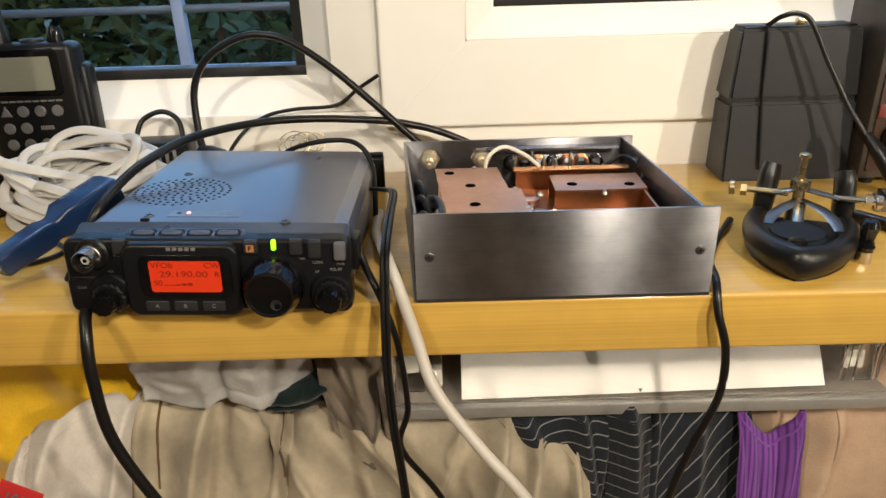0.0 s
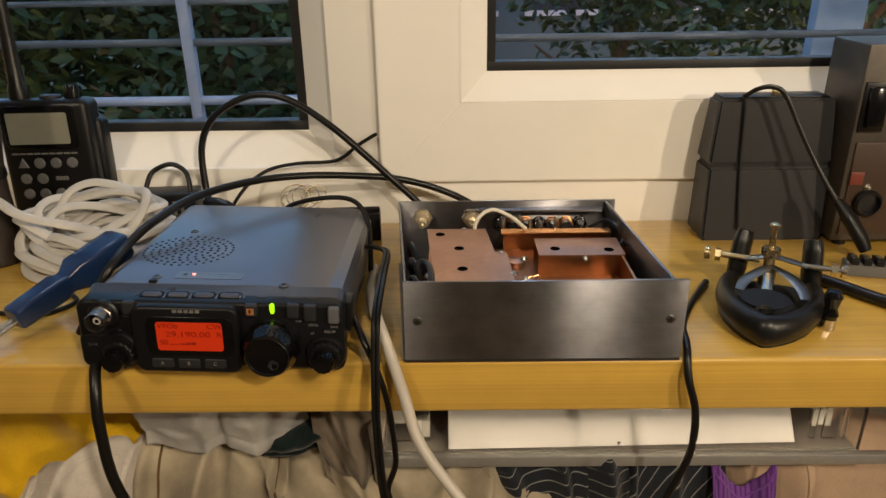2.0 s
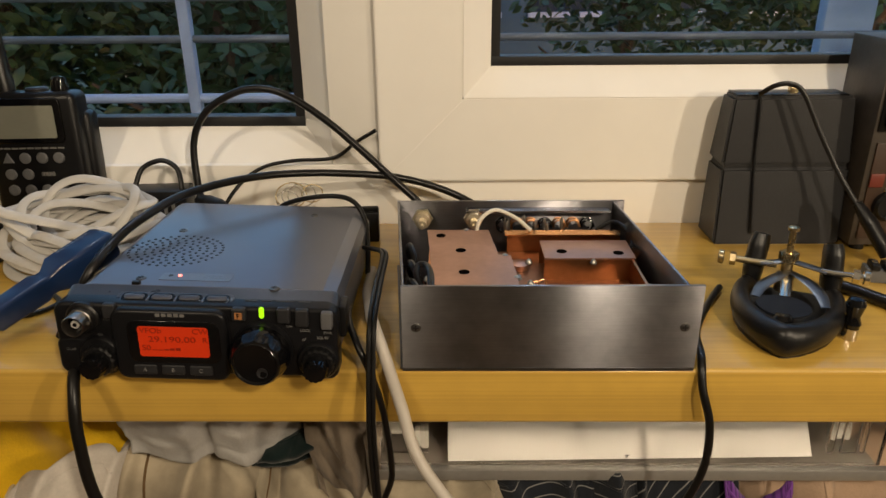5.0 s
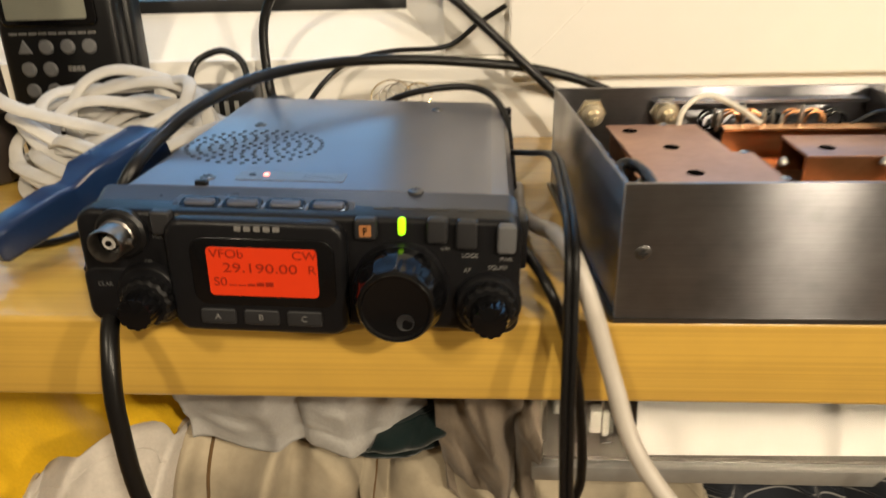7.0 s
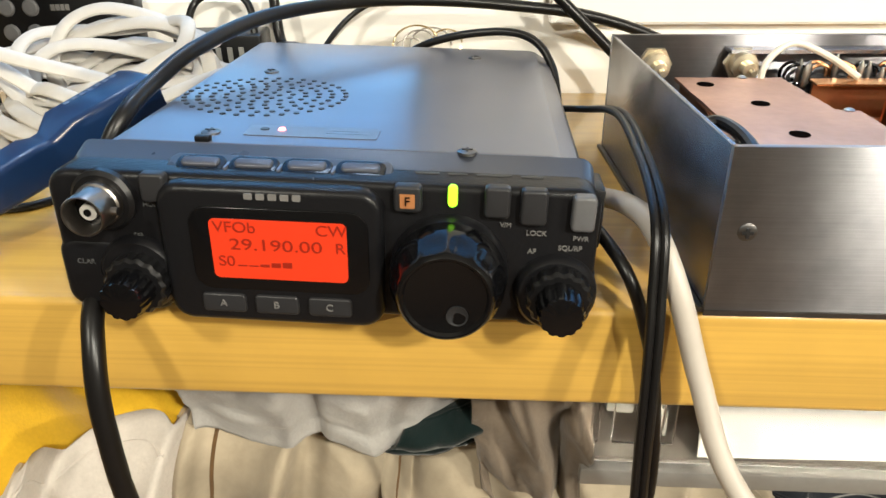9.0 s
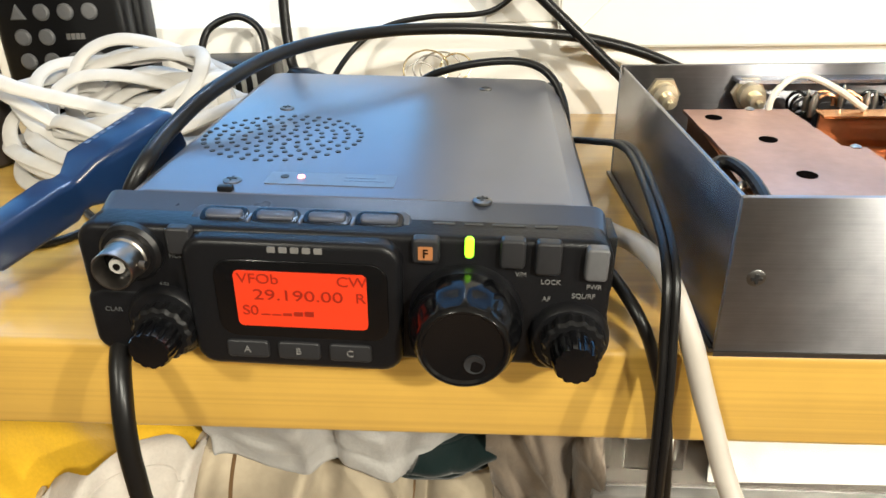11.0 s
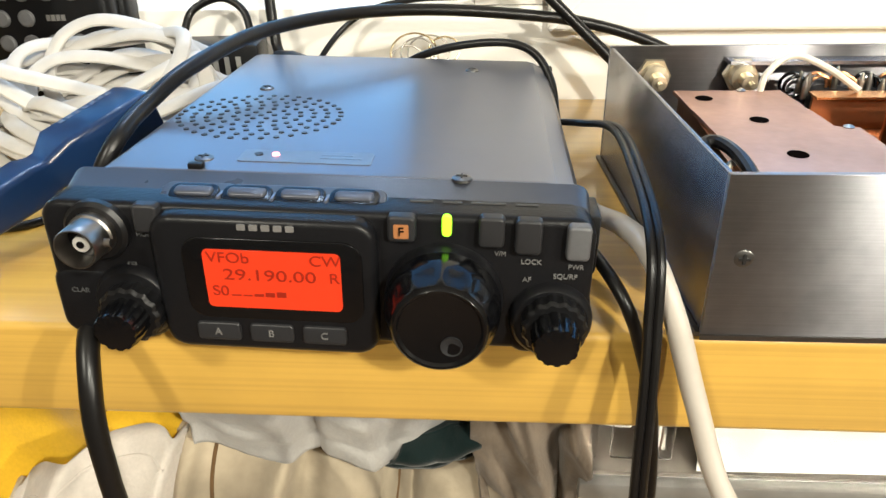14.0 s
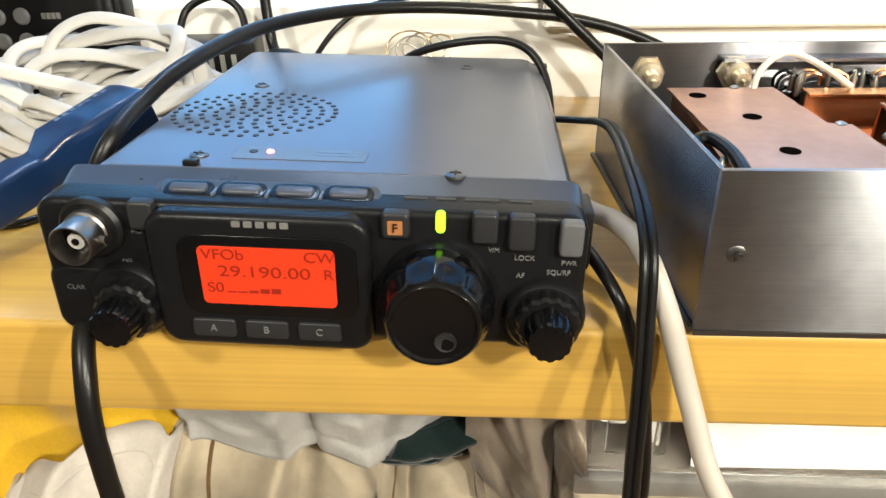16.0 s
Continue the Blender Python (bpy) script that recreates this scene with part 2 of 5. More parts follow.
def outline(points, z0, z1, bevel=0.0, bm=None):
    """A flat plate with the given outline, from z0 to z1."""
    b = bmesh.new()
    low = [b.verts.new((x, y, z0)) for x, y in points]
    high = [b.verts.new((x, y, z1)) for x, y in points]
    b.faces.new(low[::-1])
    top = b.faces.new(high)
    n = len(points)
    for i in range(n):
        b.faces.new((low[i], low[(i + 1) % n], high[(i + 1) % n], high[i]))
    bmesh.ops.recalc_face_normals(b, faces=b.faces)
    if bevel:
        bmesh.ops.bevel(b, geom=[e for e in top.edges], offset=bevel, segments=3, affect="EDGES", profile=0.5)
    return join(bm, b)


def rounded(x0, x1, y0, y1, r, n=5):
    pts = []
    for cx, cy, a0 in ((x1 - r, y1 - r, 0), (x0 + r, y1 - r, 90), (x0 + r, y0 + r, 180), (x1 - r, y0 + r, 270)):
        for k in range(n + 1):
            a = radians(a0 + 90 * k / n)
            pts.append((cx + r * math.cos(a), cy + r * math.sin(a)))
    return pts


def standing(bm, y):
    """Turns a plate drawn in x and z (as x, y) upright, its face towards -y, at depth y."""
    bmesh.ops.transform(bm, matrix=Matrix.Translation((0, y, 0)) @ Matrix.Rotation(radians(90), 4, "X"), verts=bm.verts)
    return bm


def writing(text, size, m, material, parent, name="lettering", lift=0.0002):
    cu = bpy.data.curves.new(name, "FONT")
    cu.body, cu.size, cu.align_x, cu.align_y, cu.extrude = text, size, "CENTER", "CENTER", lift
    tmp = new("tmp_text", cu)
    dg = bpy.context.evaluated_depsgraph_get()
    me = bpy.data.meshes.new_from_object(tmp.evaluated_get(dg))
    bpy.data.objects.remove(tmp)
    bpy.data.curves.remove(cu)
    me.name = name
    me.materials.clear()
    me.materials.append(material)
    ob = new(name, me)
    me.transform(m)
    ob.parent = parent
    return ob


def front(x, z, y):
    return Matrix.Translation((x, y, z)) @ Matrix.Rotation(radians(90), 4, "X")


def structure(name, bm, material, label=""):
    return tagged(part(name, bm, material), label, "", "", "structure")


# ---- the room ----
SHELF = 0.862
structure("floor", block(-1.9, 1.9, -2.6, 0.3, -0.1, 0.0), mat("floor_boards", (0.20, 0.13, 0.08), 0.5), "brown wooden room floor")
structure("ceiling", block(-1.9, 1.9, -2.6, 0.3, 2.5, 2.6), PLASTER, "plain pale plastered ceiling")
structure("wall_south", block(-2.0, 2.0, -2.7, -2.6, 0, 2.5), PLASTER, "plain pale plastered wall")
structure("wall_west", block(-2.0, -1.9, -2.6, 0.3, 0, 2.5), PLASTER, "plain pale plastered wall")
structure("wall_east", block(1.9, 2.0, -2.6, 0.3, 0, 2.5), PLASTER, "plain pale plastered wall")
wall = block(-1.9, 1.9, 0.18, 0.3, 0, SHELF - 0.01)
block(-1.9, 1.9, 0.18, 0.3, 2.1, 2.5, bm=wall)
block(-1.9, -0.95, 0.18, 0.3, SHELF - 0.01, 2.1, bm=wall)
block(1.1, 1.9, 0.18, 0.3, SHELF - 0.01, 2.1, bm=wall)
structure("wall_north", wall, PLASTER, "plain pale plastered wall round a wide window")


def bead(xi0, xi1, zi0, zi1, yi, grow, yo, parent):
    """The sloping glazing bead round a pane: inner rectangle at depth yi, outer one at yo."""
    inner = [(xi0, zi0), (xi1, zi0), (xi1, zi1), (xi0, zi1)]
    outer = [(xi0 - grow, zi0 - grow), (xi1 + grow, zi0 - grow), (xi1 + grow, zi1 + grow), (xi0 - grow, zi1 + grow)]
    for i in range(4):
        j = (i + 1) % 4
        b = bmesh.new()
        f = [b.verts.new(c) for c in ((inner[i][0], yi, inner[i][1]), (inner[j][0], yi, inner[j][1]), (outer[j][0], yo, outer[j][1]), (outer[i][0], yo, outer[i][1]))]
        k = [b.verts.new((v.co.x, yi + 0.012, v.co.z)) for v in f]
        b.faces.new(f)
        b.faces.new(k[::-1])
        for a in range(4):
            b.faces.new((f[a], k[a], k[(a + 1) % 4], f[(a + 1) % 4]))
        bmesh.ops.recalc_face_normals(b, faces=b.faces)
        part("glazing_bead", b, PVC, parent, angle=0.3)


def ring(x0, x1, z0, z1, w, y0, y1, material, name, parent, bevel=0.001, low=None):
    lw = low or w
    for a in ((x0, x1, z0, z0 + lw), (x0, x1, z1 - w, z1), (x0, x0 + w, z0 + lw, z1 - w), (x1 - w, x1, z0 + lw, z1 - w)):
        part(name, block(a[0], a[1], y0, y1, a[2], a[3], bevel), material, parent)


def mitred(inner, outer, y0, y1, name, parent):
    """Four rails that meet on the diagonal; inner and outer: (x0, x1, z0, z1)."""
    def corners(r):
        return [(r[0], r[2]), (r[1], r[2]), (r[1], r[3]), (r[0], r[3])]
    a, o = corners(inner), corners(outer)
    for i in range(4):
        j = (i + 1) % 4
        b = bmesh.new()
        f = [b.verts.new((x, y0, z)) for x, z in (a[i], a[j], o[j], o[i])]
        k = [b.verts.new((v.co.x, y1, v.co.z)) for v in f]
        b.faces.new(f)
        b.faces.new(k[::-1])
        for n in range(4):
            b.faces.new((f[n], k[n], k[(n + 1) % 4], f[(n + 1) % 4]))
        bmesh.ops.recalc_face_normals(b, faces=b.faces)
        bmesh.ops.bevel(b, geom=b.edges[:], offset=0.0012, segments=2, affect="EDGES")
        part(name, b, PVC, parent)


# fixed pane
win = tagged(new("window_1"), "white plastic fixed window with black gasket", "window", "", "structure")
GX0, GX1, GZ0, GZ1 = -0.80, -0.118, 0.937, 1.95
G = 0.027
part("bottom_rail", block(-0.95, 1.1, 0.180, 0.25, SHELF - 0.012, GZ0 - G + 0.002, 0.001), PVC, win)
part("mullion", block(GX1 + G - 0.002, 0.02, 0.1805, 0.25, GZ0 - G + 0.0025, 2.1, 0.001), PVC, win)
part("top_rail", block(-0.95, GX1 + G - 0.0025, 0.1805, 0.25, GZ1 + G, 2.1, 0.001), PVC, win)
part("side_rail", block(-0.95, GX0 - G, 0.1805, 0.25, GZ0 - G + 0.0025, GZ1 + G - 0.001, 0.001), PVC, win)
bead(GX0, GX1, GZ0, GZ1, 0.210, G, 0.184, win)
ring(GX0 - 0.002, GX1 + 0.002, GZ0 - 0.002, GZ1 + 0.002, 0.010, 0.2105, 0.2265, GASKET, "gasket", win, 0.0005)
pane = part("pane", block(GX0 + 0.004, GX1 - 0.004, 0.214, 0.218, GZ0 + 0.004, GZ1 - 0.004), GLASS, win)
pane.visible_shadow = False
# opening sash
sash = tagged(new("window_2"), "white plastic opening window sash with black gasket", "window", "", "structure")
SX0, SX1, SZ0, SZ1 = 0.034, 0.92, 0.988, 1.93
S = 0.0215
mitred((SX0 - S, SX1 + S, SZ0 - S, SZ1 + S), (-0.054, 1.02, 0.900, 2.02), 0.173, 0.228, "sash_rail", sash)
bead(SX0, SX1, SZ0, SZ1, 0.190, S, 0.1732, sash)
ring(SX0 - 0.002, SX1 + 0.002, SZ0 - 0.002, SZ1 + 0.002, 0.009, 0.1905, 0.2065, GASKET, "gasket", sash, 0.0005)
pane = part("pane", block(SX0 + 0.004, SX1 - 0.004, 0.194, 0.198, SZ0 + 0.004, SZ1 - 0.004), GLASS, sash)
pane.visible_shadow = False
structure("window_head", block(-0.054, 1.1, 0.181, 0.25, 2.0205, 2.1), PVC)

shelf = part("shelf_board", block(-1.2, 1.2, -0.0465, 0.1795, 0.827, SHELF, 0.0025, 3), WOOD)
tagged(shelf, "yellow varnished pine shelf board under the window", "shelf")

# ---- radio transceiver ----
RW, RH, RD = 0.0715, 0.0375, 0.158


def scalloped(cx, cy, cz):
    """A tuning dial: a domed flank with shallow finger scallops, a rounded rim and a dished face."""
    b = bmesh.new()
    rings, segs, cuts = [], 120, 12
    for r, h, cut in ((0.0150, 0.002, 0), (0.0152, 0.005, 0), (0.0151, 0.0080, 0), (0.0148, 0.0098, 0), (0.0144, 0.0112, 0.0002), (0.0139, 0.0128, 0.0005), (0.0132, 0.0145, 0.0004), (0.0126, 0.0157, 0.0001),
                      (0.0120, 0.0167, 0), (0.0114, 0.0172, 0), (0.0108, 0.0171, 0), (0.0102, 0.0164, 0), (0.0060, 0.0158, 0), (0.0012, 0.0156, 0)):
        row = []
        for i in range(segs):
            a = 2 * math.pi * i / segs
            d = cut if abs((a * cuts / (2 * math.pi)) % 1 - 0.5) < 0.36 else 0
            row.append(b.verts.new((cx + (r - d) * math.cos(a), cy - h, cz + (r - d) * math.sin(a))))
        rings.append(row)
    for p, q in zip(rings, rings[1:]):
        for i in range(segs):
            b.faces.new((p[i], p[(i + 1) % segs], q[(i + 1) % segs], q[i]))
    b.faces.new(rings[-1])
    bmesh.ops.recalc_face_normals(b, faces=b.faces)
    return b


def transceiver():
    r = thing("radio_transceiver", "blue-grey compact radio transceiver with orange display", "radio", (-0.1286, -0.0552, 0.8711), turn=(-1.6, 1.9, -0.1))
    # case: sleeve with chamfered shoulders, drawn across and pushed back
    pts = [(-RW + 0.001, 0.001), (RW - 0.001, 0.001), (RW - 0.0002, 0.004), (RW - 0.0002, RH - 0.010), (RW - 0.003, RH - 0.0045), (RW - 0.009, RH - 0.0006), (RW - 0.012, RH),
           (-RW + 0.012, RH), (-RW + 0.009, RH - 0.0006), (-RW + 0.003, RH - 0.0045), (-RW + 0.0002, RH - 0.010), (-RW + 0.0002, 0.004)]
    b = outline(pts, 0, RD - 0.016, 0.0012)
    standing(b, RD)
    part("case", b, PAINT, r, angle=0.35)
    # sloping shoulder between case and front panel
    b = outline(rounded(-RW, RW, 0.0, RH + 0.0004, 0.004), 0, 0.008, 0.001)
    standing(b, 0.016)
    for v in b.verts:
        if v.co.z > RH - 0.004:
            v.co.z -= 0.0006 if v.co.y > 0.012 else 0.0034
    part("front_shoulder", b, SHOULDER, r, angle=0.4)
    b = outline(rounded(-RW - 0.0018, RW + 0.0008, -0.0054, RH - 0.0030, 0.006), 0, 0.0105, 0.0022)
    standing(b, 0.0095)
    part("front_panel", b, PANEL, r)
    # lobes that carry the small knobs
    for x0, x1, z0 in ((-RW - 0.0028, -0.0435, -0.0074), (0.0505, RW + 0.0012, -0.0066)):
        part("panel_lobe", standing(outline(rounded(x0, x1, z0, 0.0150, 0.0055), 0, 0.0108, 0.0024), 0.0095), PANEL, r)
    for x in (-0.0510, 0.0622):
        b = turned([(0.0112, 0), (0.0108, 0.002), (0.0098, 0.003)], (x, -0.001, 0.0055), "y", 32)
        part("knob_boss", b, PANEL, r)
    # display bezel
    b = outline(rounded(-0.0425, 0.0165, -0.0068, 0.0335, 0.006), 0, 0.0055, 0.0022)
    standing(b, 0.0)
    bezel = part("display_bezel", b, PANEL, r)
    b = outline(rounded(-0.0340, 0.0130, 0.0040, 0.0280, 0.005), 0, 0.0006, 0.0003)
    part("display_rim", standing(b, -0.0054), KNOB, bezel)
    lcd = standing(outline(rounded(-0.0284, 0.0074, 0.0078, 0.0249, 0.0015), 0, 0.0006), -0.0058)
    lcd = part("display", lcd, glow("orange_backlight", (1.0, 0.036, 0.003), 0.31, (0.25, 0.02, 0.004)), bezel, "glowing orange liquid crystal display")
    fy = -0.0066
    for text, x, z, size in (("VFOb", -0.0217, 0.0227, 0.0043), ("CW", 0.0035, 0.0227, 0.0043), ("29.190.00", -0.0112, 0.0178, 0.0046), ("R", 0.0057, 0.0178, 0.0043), ("S0", -0.0246, 0.0128, 0.0043)):
        writing(text, size, front(x, z, fy) @ Matrix.Diagonal((1.36 if "." in text else 1.1, 1, 1, 1)), LCDINK, bezel, "display_lettering", 0.0001)
    for k, h in enumerate((0.0003, 0.0003, 0.0006, 0.0010, 0.0012)):
        part("signal_bar", standing(outline(rounded(-0.0218 + k * 0.0030, -0.0193 + k * 0.0030, 0.0115, 0.0115 + h * 1.3, 0.0001, 1), 0, 0.0002), fy + 0.0002), LCDINK, bezel)
    # bars in place of the maker's name and the type
    for k in range(5):
        part("maker_mark", standing(outline(rounded(-0.0186 + k * 0.0031, -0.0164 + k * 0.0031, 0.0303, 0.0320, 0.0003, 2), 0, 0.0003), -0.0054), INK, bezel)
    for k, w in enumerate((0.006, 0.005, 0.009, 0.006)):
        x = 0.024 + (0, 0.0085, 0.016, 0.0275)[k]
        part("type_mark", block(x, x + w, 0.0068, 0.0074, RH - 0.0034, RH - 0.0026), FAINT, r)
    # A B C keys
    for k, letter in enumerate("ABC"):
        x = -0.0270 + k * 0.0145
        key = part("soft_key", standing(outline(rounded(x - 0.006, x + 0.006, -0.0031, 0.0025, 0.0012), 0, 0.0012, 0.0006), -0.0052), DARKBUTTON, bezel)
        writing(letter, 0.0030, front(x, -0.0001, -0.0067), INK, key, "key_letter")
    # top row keys on the slope
    b = outline(rounded(-0.0428, 0.0178, 0.0022, 0.0122, 0.003), -0.003, 0.0005, 0.0005)
    bmesh.ops.transform(b, matrix=Matrix.Translation((0, -0.0007, RH - 0.0058)) @ Matrix.Rotation(radians(20), 4, "X"), verts=b.verts)
    part("key_pad", b, SHOULDER, r)
    for k in range(4):
        x = -0.0335 + k * 0.0143
        lay = Matrix.Translation((0, -0.0007, RH - 0.0058)) @ Matrix.Rotation(radians(20), 4, "X")
        b = outline(rounded(x - 0.0067, x + 0.0067, 0.0045, 0.0112, 0.0026), 0, 0.0010, 0.0004)
        bmesh.ops.transform(b, matrix=lay, verts=b.verts)
        surround = part("key_surround", b, KNOB, r)
        b = outline(rounded(x - 0.0052, x + 0.0052, 0.0063, 0.0098, 0.0014), 0, 0.0018, 0.0007)
        bmesh.ops.transform(b, matrix=lay, verts=b.verts)
        part("function_key", b, mat("slate_key", (0.06, 0.064, 0.082), 0.35, metal=0.2), surround)
        if k < 3:
            part("rib", block(x + 0.0067, x + 0.0077, 0.0035, 0.0095, RH - 0.006, RH - 0.0022, 0.0004), PAINT, r)
    # aerial socket
    bx, bz = -0.0572, 0.0270
    base = part("socket_flange", turned([(0.0085, 0), (0.0085, 0.002), (0.0075, 0.003)], (bx, -0.001, bz), "y", 32), BLACK, r)
    b = turned([(0.0060, 0), (0.0060, 0.004), (0.0055, 0.0045), (0.0055, 0.0112), (0.0053, 0.0116), (0.0049, 0.0116), (0.0048, 0.0050)], (bx, -0.002, bz), "y", 32)
    b = turned([(0.0011, 0), (0.0011, 0.0022)], (bx - 0.0071, -0.009, bz), "x", 10, bm=b)
    b = turned([(0.0011, 0), (0.0011, 0.0022)], (bx + 0.0049, -0.009, bz), "x", 10, bm=b)
    sock = part("aerial_socket", b, mat("dull_nickel", (0.26, 0.24, 0.22), 0.34, metal=1, bump=0.05), r, "nickel bayonet aerial socket")
    part("socket_bore", turned([(0.0048, 0.0048), (0.0048, 0.0056)], (bx, -0.002, bz), "y", 24), KNOB, sock)
    part("insulator", turned([(0.0022, 0.0055), (0.0022, 0.0085), (0.0011, 0.0087)], (bx, -0.002, bz), "y", 24), mat("grey_insulator", (0.42, 0.40, 0.37), 0.5, bump=0), sock)
    part("contact", turned([(0.0010, 0.0083), (0.0010, 0.0090)], (bx, -0.002, bz), "y", 12), KNOB, sock)
    # keys
    for x, z, w, h, m, nm in ((-0.0432, 0.0312, 0.0034, 0.0040, DARKBUTTON, "home_key"), (0.0228, 0.0312, 0.0036, 0.0036, DARKBUTTON, "function_key"),
                              (0.0455, 0.0312, 0.0033, 0.0042, DARKBUTTON, "memory_key"), (0.0548, 0.0302, 0.0034, 0.0048, DARKBUTTON, "lock_key"), (0.0674, 0.0290, 0.0030, 0.0048, BUTTON, "power_key")):
        key = part(nm, standing(outline(rounded(x - w, x + w, z - h, z + h, 0.0013), 0, 0.0032, 0.0009), -0.0005), m, r)
        if nm == "function_key":
            part("key_cap", standing(outline(rounded(x - 0.0019, x + 0.0019, z - 0.0022, z + 0.0016, 0.0003), 0, 0.0004), -0.0036), mat("orange_cap", (0.36, 0.15, 0.05), 0.5), key)
            writing("F", 0.0034, front(x, z - 0.0003, -0.0042), KNOB, key, "key_letter")
    led = part("status_light", standing(outline(rounded(0.0329, 0.0354, 0.0290, 0.0350, 0.0012), 0, 0.0014, 0.0004), -0.0008), glow("green_lamp", (0.40, 1.0, 0.01), 0.8), r, "lit green status light")
    for text, x, z, size in (("HOME", -0.0448, 0.0258, 0.0019), ("SEL", -0.0500, 0.0165, 0.0022), ("CLAR", -0.0665, 0.0078, 0.0021), ("V/M", 0.0480, 0.0244, 0.0018), ("LOCK", 0.0560, 0.0224, 0.0020), ("PWR", 0.0675, 0.0214, 0.0019), ("AF", 0.0552, 0.0172, 0.0020), ("SQL/RF", 0.0650, 0.0185, 0.0020)):
        writing(text, size, front(x, z, -0.0013), FAINT if text in ("HOME", "SEL", "CLAR") else INK, r, "panel_lettering")
    # knobs
    dx, dz = 0.0337, 0.0112
    b = turned([(0.0156, 0), (0.0156, 0.003), (0.0149, 0.005)], (dx, -0.001, dz), "y", 48)
    part("dial_skirt", b, PANEL, r)
    dial = part("tuning_dial", scalloped(dx, -0.001, dz), KNOB, r, "large glossy black tuning dial", 0.5)
    part("finger_dimple", turned([(0.0028, 0.0150), (0.0028, 0.0163), (0.0022, 0.0160), (0.0004, 0.0157)], (dx + 0.0030, -0.001, dz - 0.0052), "y", 24), DARKBUTTON, dial)
    for x, z in ((-0.0505, 0.0043), (0.0628, 0.0062)):
        b = turned([(0.0086, 0.002), (0.0086, 0.0065), (0.0078, 0.0075)], (x, -0.001, z), "y", 60, 15, 0.0005)
        knob = part("outer_knob", b, BLACK, r)
        b = turned([(0.0062, 0.0065), (0.0062, 0.0125), (0.0056, 0.0150), (0.0015, 0.0155)], (x, -0.001, z), "y", 60, 12, 0.0004)
        part("inner_knob", b, KNOB, knob)
    # top plate details
    holes = bmesh.new()
    for k in range(0, 7):
        n = max(1, 6 * k)
        for i in range(n):
            a = 2 * math.pi * i / n + k * 0.13
            holes = turned([(0.00095, 0), (0.00095, 0.0005)], (-0.0332 + 0.0045 * k * math.cos(a), 0.067 + 0.0040 * k * math.sin(a), RH - 0.0002), "z", 10, bm=holes)
    part("speaker_grille", holes, GASKET, r, "round pattern of small speaker holes")
    plate = part("name_plate", outline(rounded(-0.0275, 0.0110, 0.0235, 0.0330, 0.001), RH - 0.0002, RH + 0.0003), mat("plate_paint", (0.15, 0.16, 0.195), 0.36, metal=0.45, bump=0), r)
    part("microphone_hole", turned([(0.0013, 0), (0.0013, 0.0003)], (-0.0225, 0.0292, RH + 0.0002), "z", 16), GASKET, plate)
    part("red_light", turned([(0.0012, 0), (0.0009, 0.0006), (0.0002, 0.0008)], (-0.0175, 0.0292, RH + 0.0002), "z", 16), glow("red_lamp", (1.0, 0.25, 0.2), 2.5), plate)
    for k in range(2):
        part("plate_mark", block(-0.004, 0.008 - 0.003 * k, 0.0272 + 0.0024 * k, 0.0286 + 0.0024 * k, RH + 0.0003, RH + 0.0004), PAINT, plate)
    for x, y in ((-0.0372, 0.0250), (0.0370, 0.0165), (-0.041, 0.101), (0.036, 0.138)):
        sc = part("screw", turned([(0.0028, 0), (0.0027, 0.0007), (0.0019, 0.0011), (0.0003, 0.0012)], (x, y, RH - 0.0003), "z", 24), DULLSTEEL, r)
        part("screw_slot", block(x - 0.0015, x + 0.0015, y - 0.0003, y + 0.0003, RH + 0.0006, RH + 0.0011), GASKET, sc)
        part("screw_slot", block(x - 0.0003, x + 0.0003, y - 0.0015, y + 0.0015, RH + 0.00055, RH + 0.00105), GASKET, sc)
    part("lock_stud", block(-0.0390, -0.0346, 0.0166, 0.0194, RH - 0.0004, RH + 0.0016, 0.0006), BLACK, r)
    for x, y in ((-0.06, 0.018), (0.06, 0.018), (-0.06, 0.145), (0.06, 0.145)):
        drop = (r.matrix_basis @ Vector((x, y, 0))).z - SHELF
        part("rubber_foot", turned([(0.005, -max(0.0012, drop)), (0.0055, 0.0015)], (x, y, 0), "z", 16), RUBBER, r)
    part("strap_lug", block(RW - 0.001, RW + 0.0035, 0.012, 0.026, 0.012, 0.030, 0.001), BLACK, r)
    return r


transceiver()

# ---- open aluminium amplifier box ----
BX0, BX1, BY0, BY1, BZ = -0.023, 0.1335, -0.047, 0.089, 0.0505
SKEW = -0.085


def skewed(bm):
    for v in bm.verts:
        v.co.x += (v.co.y - BY0) * SKEW
    return bm


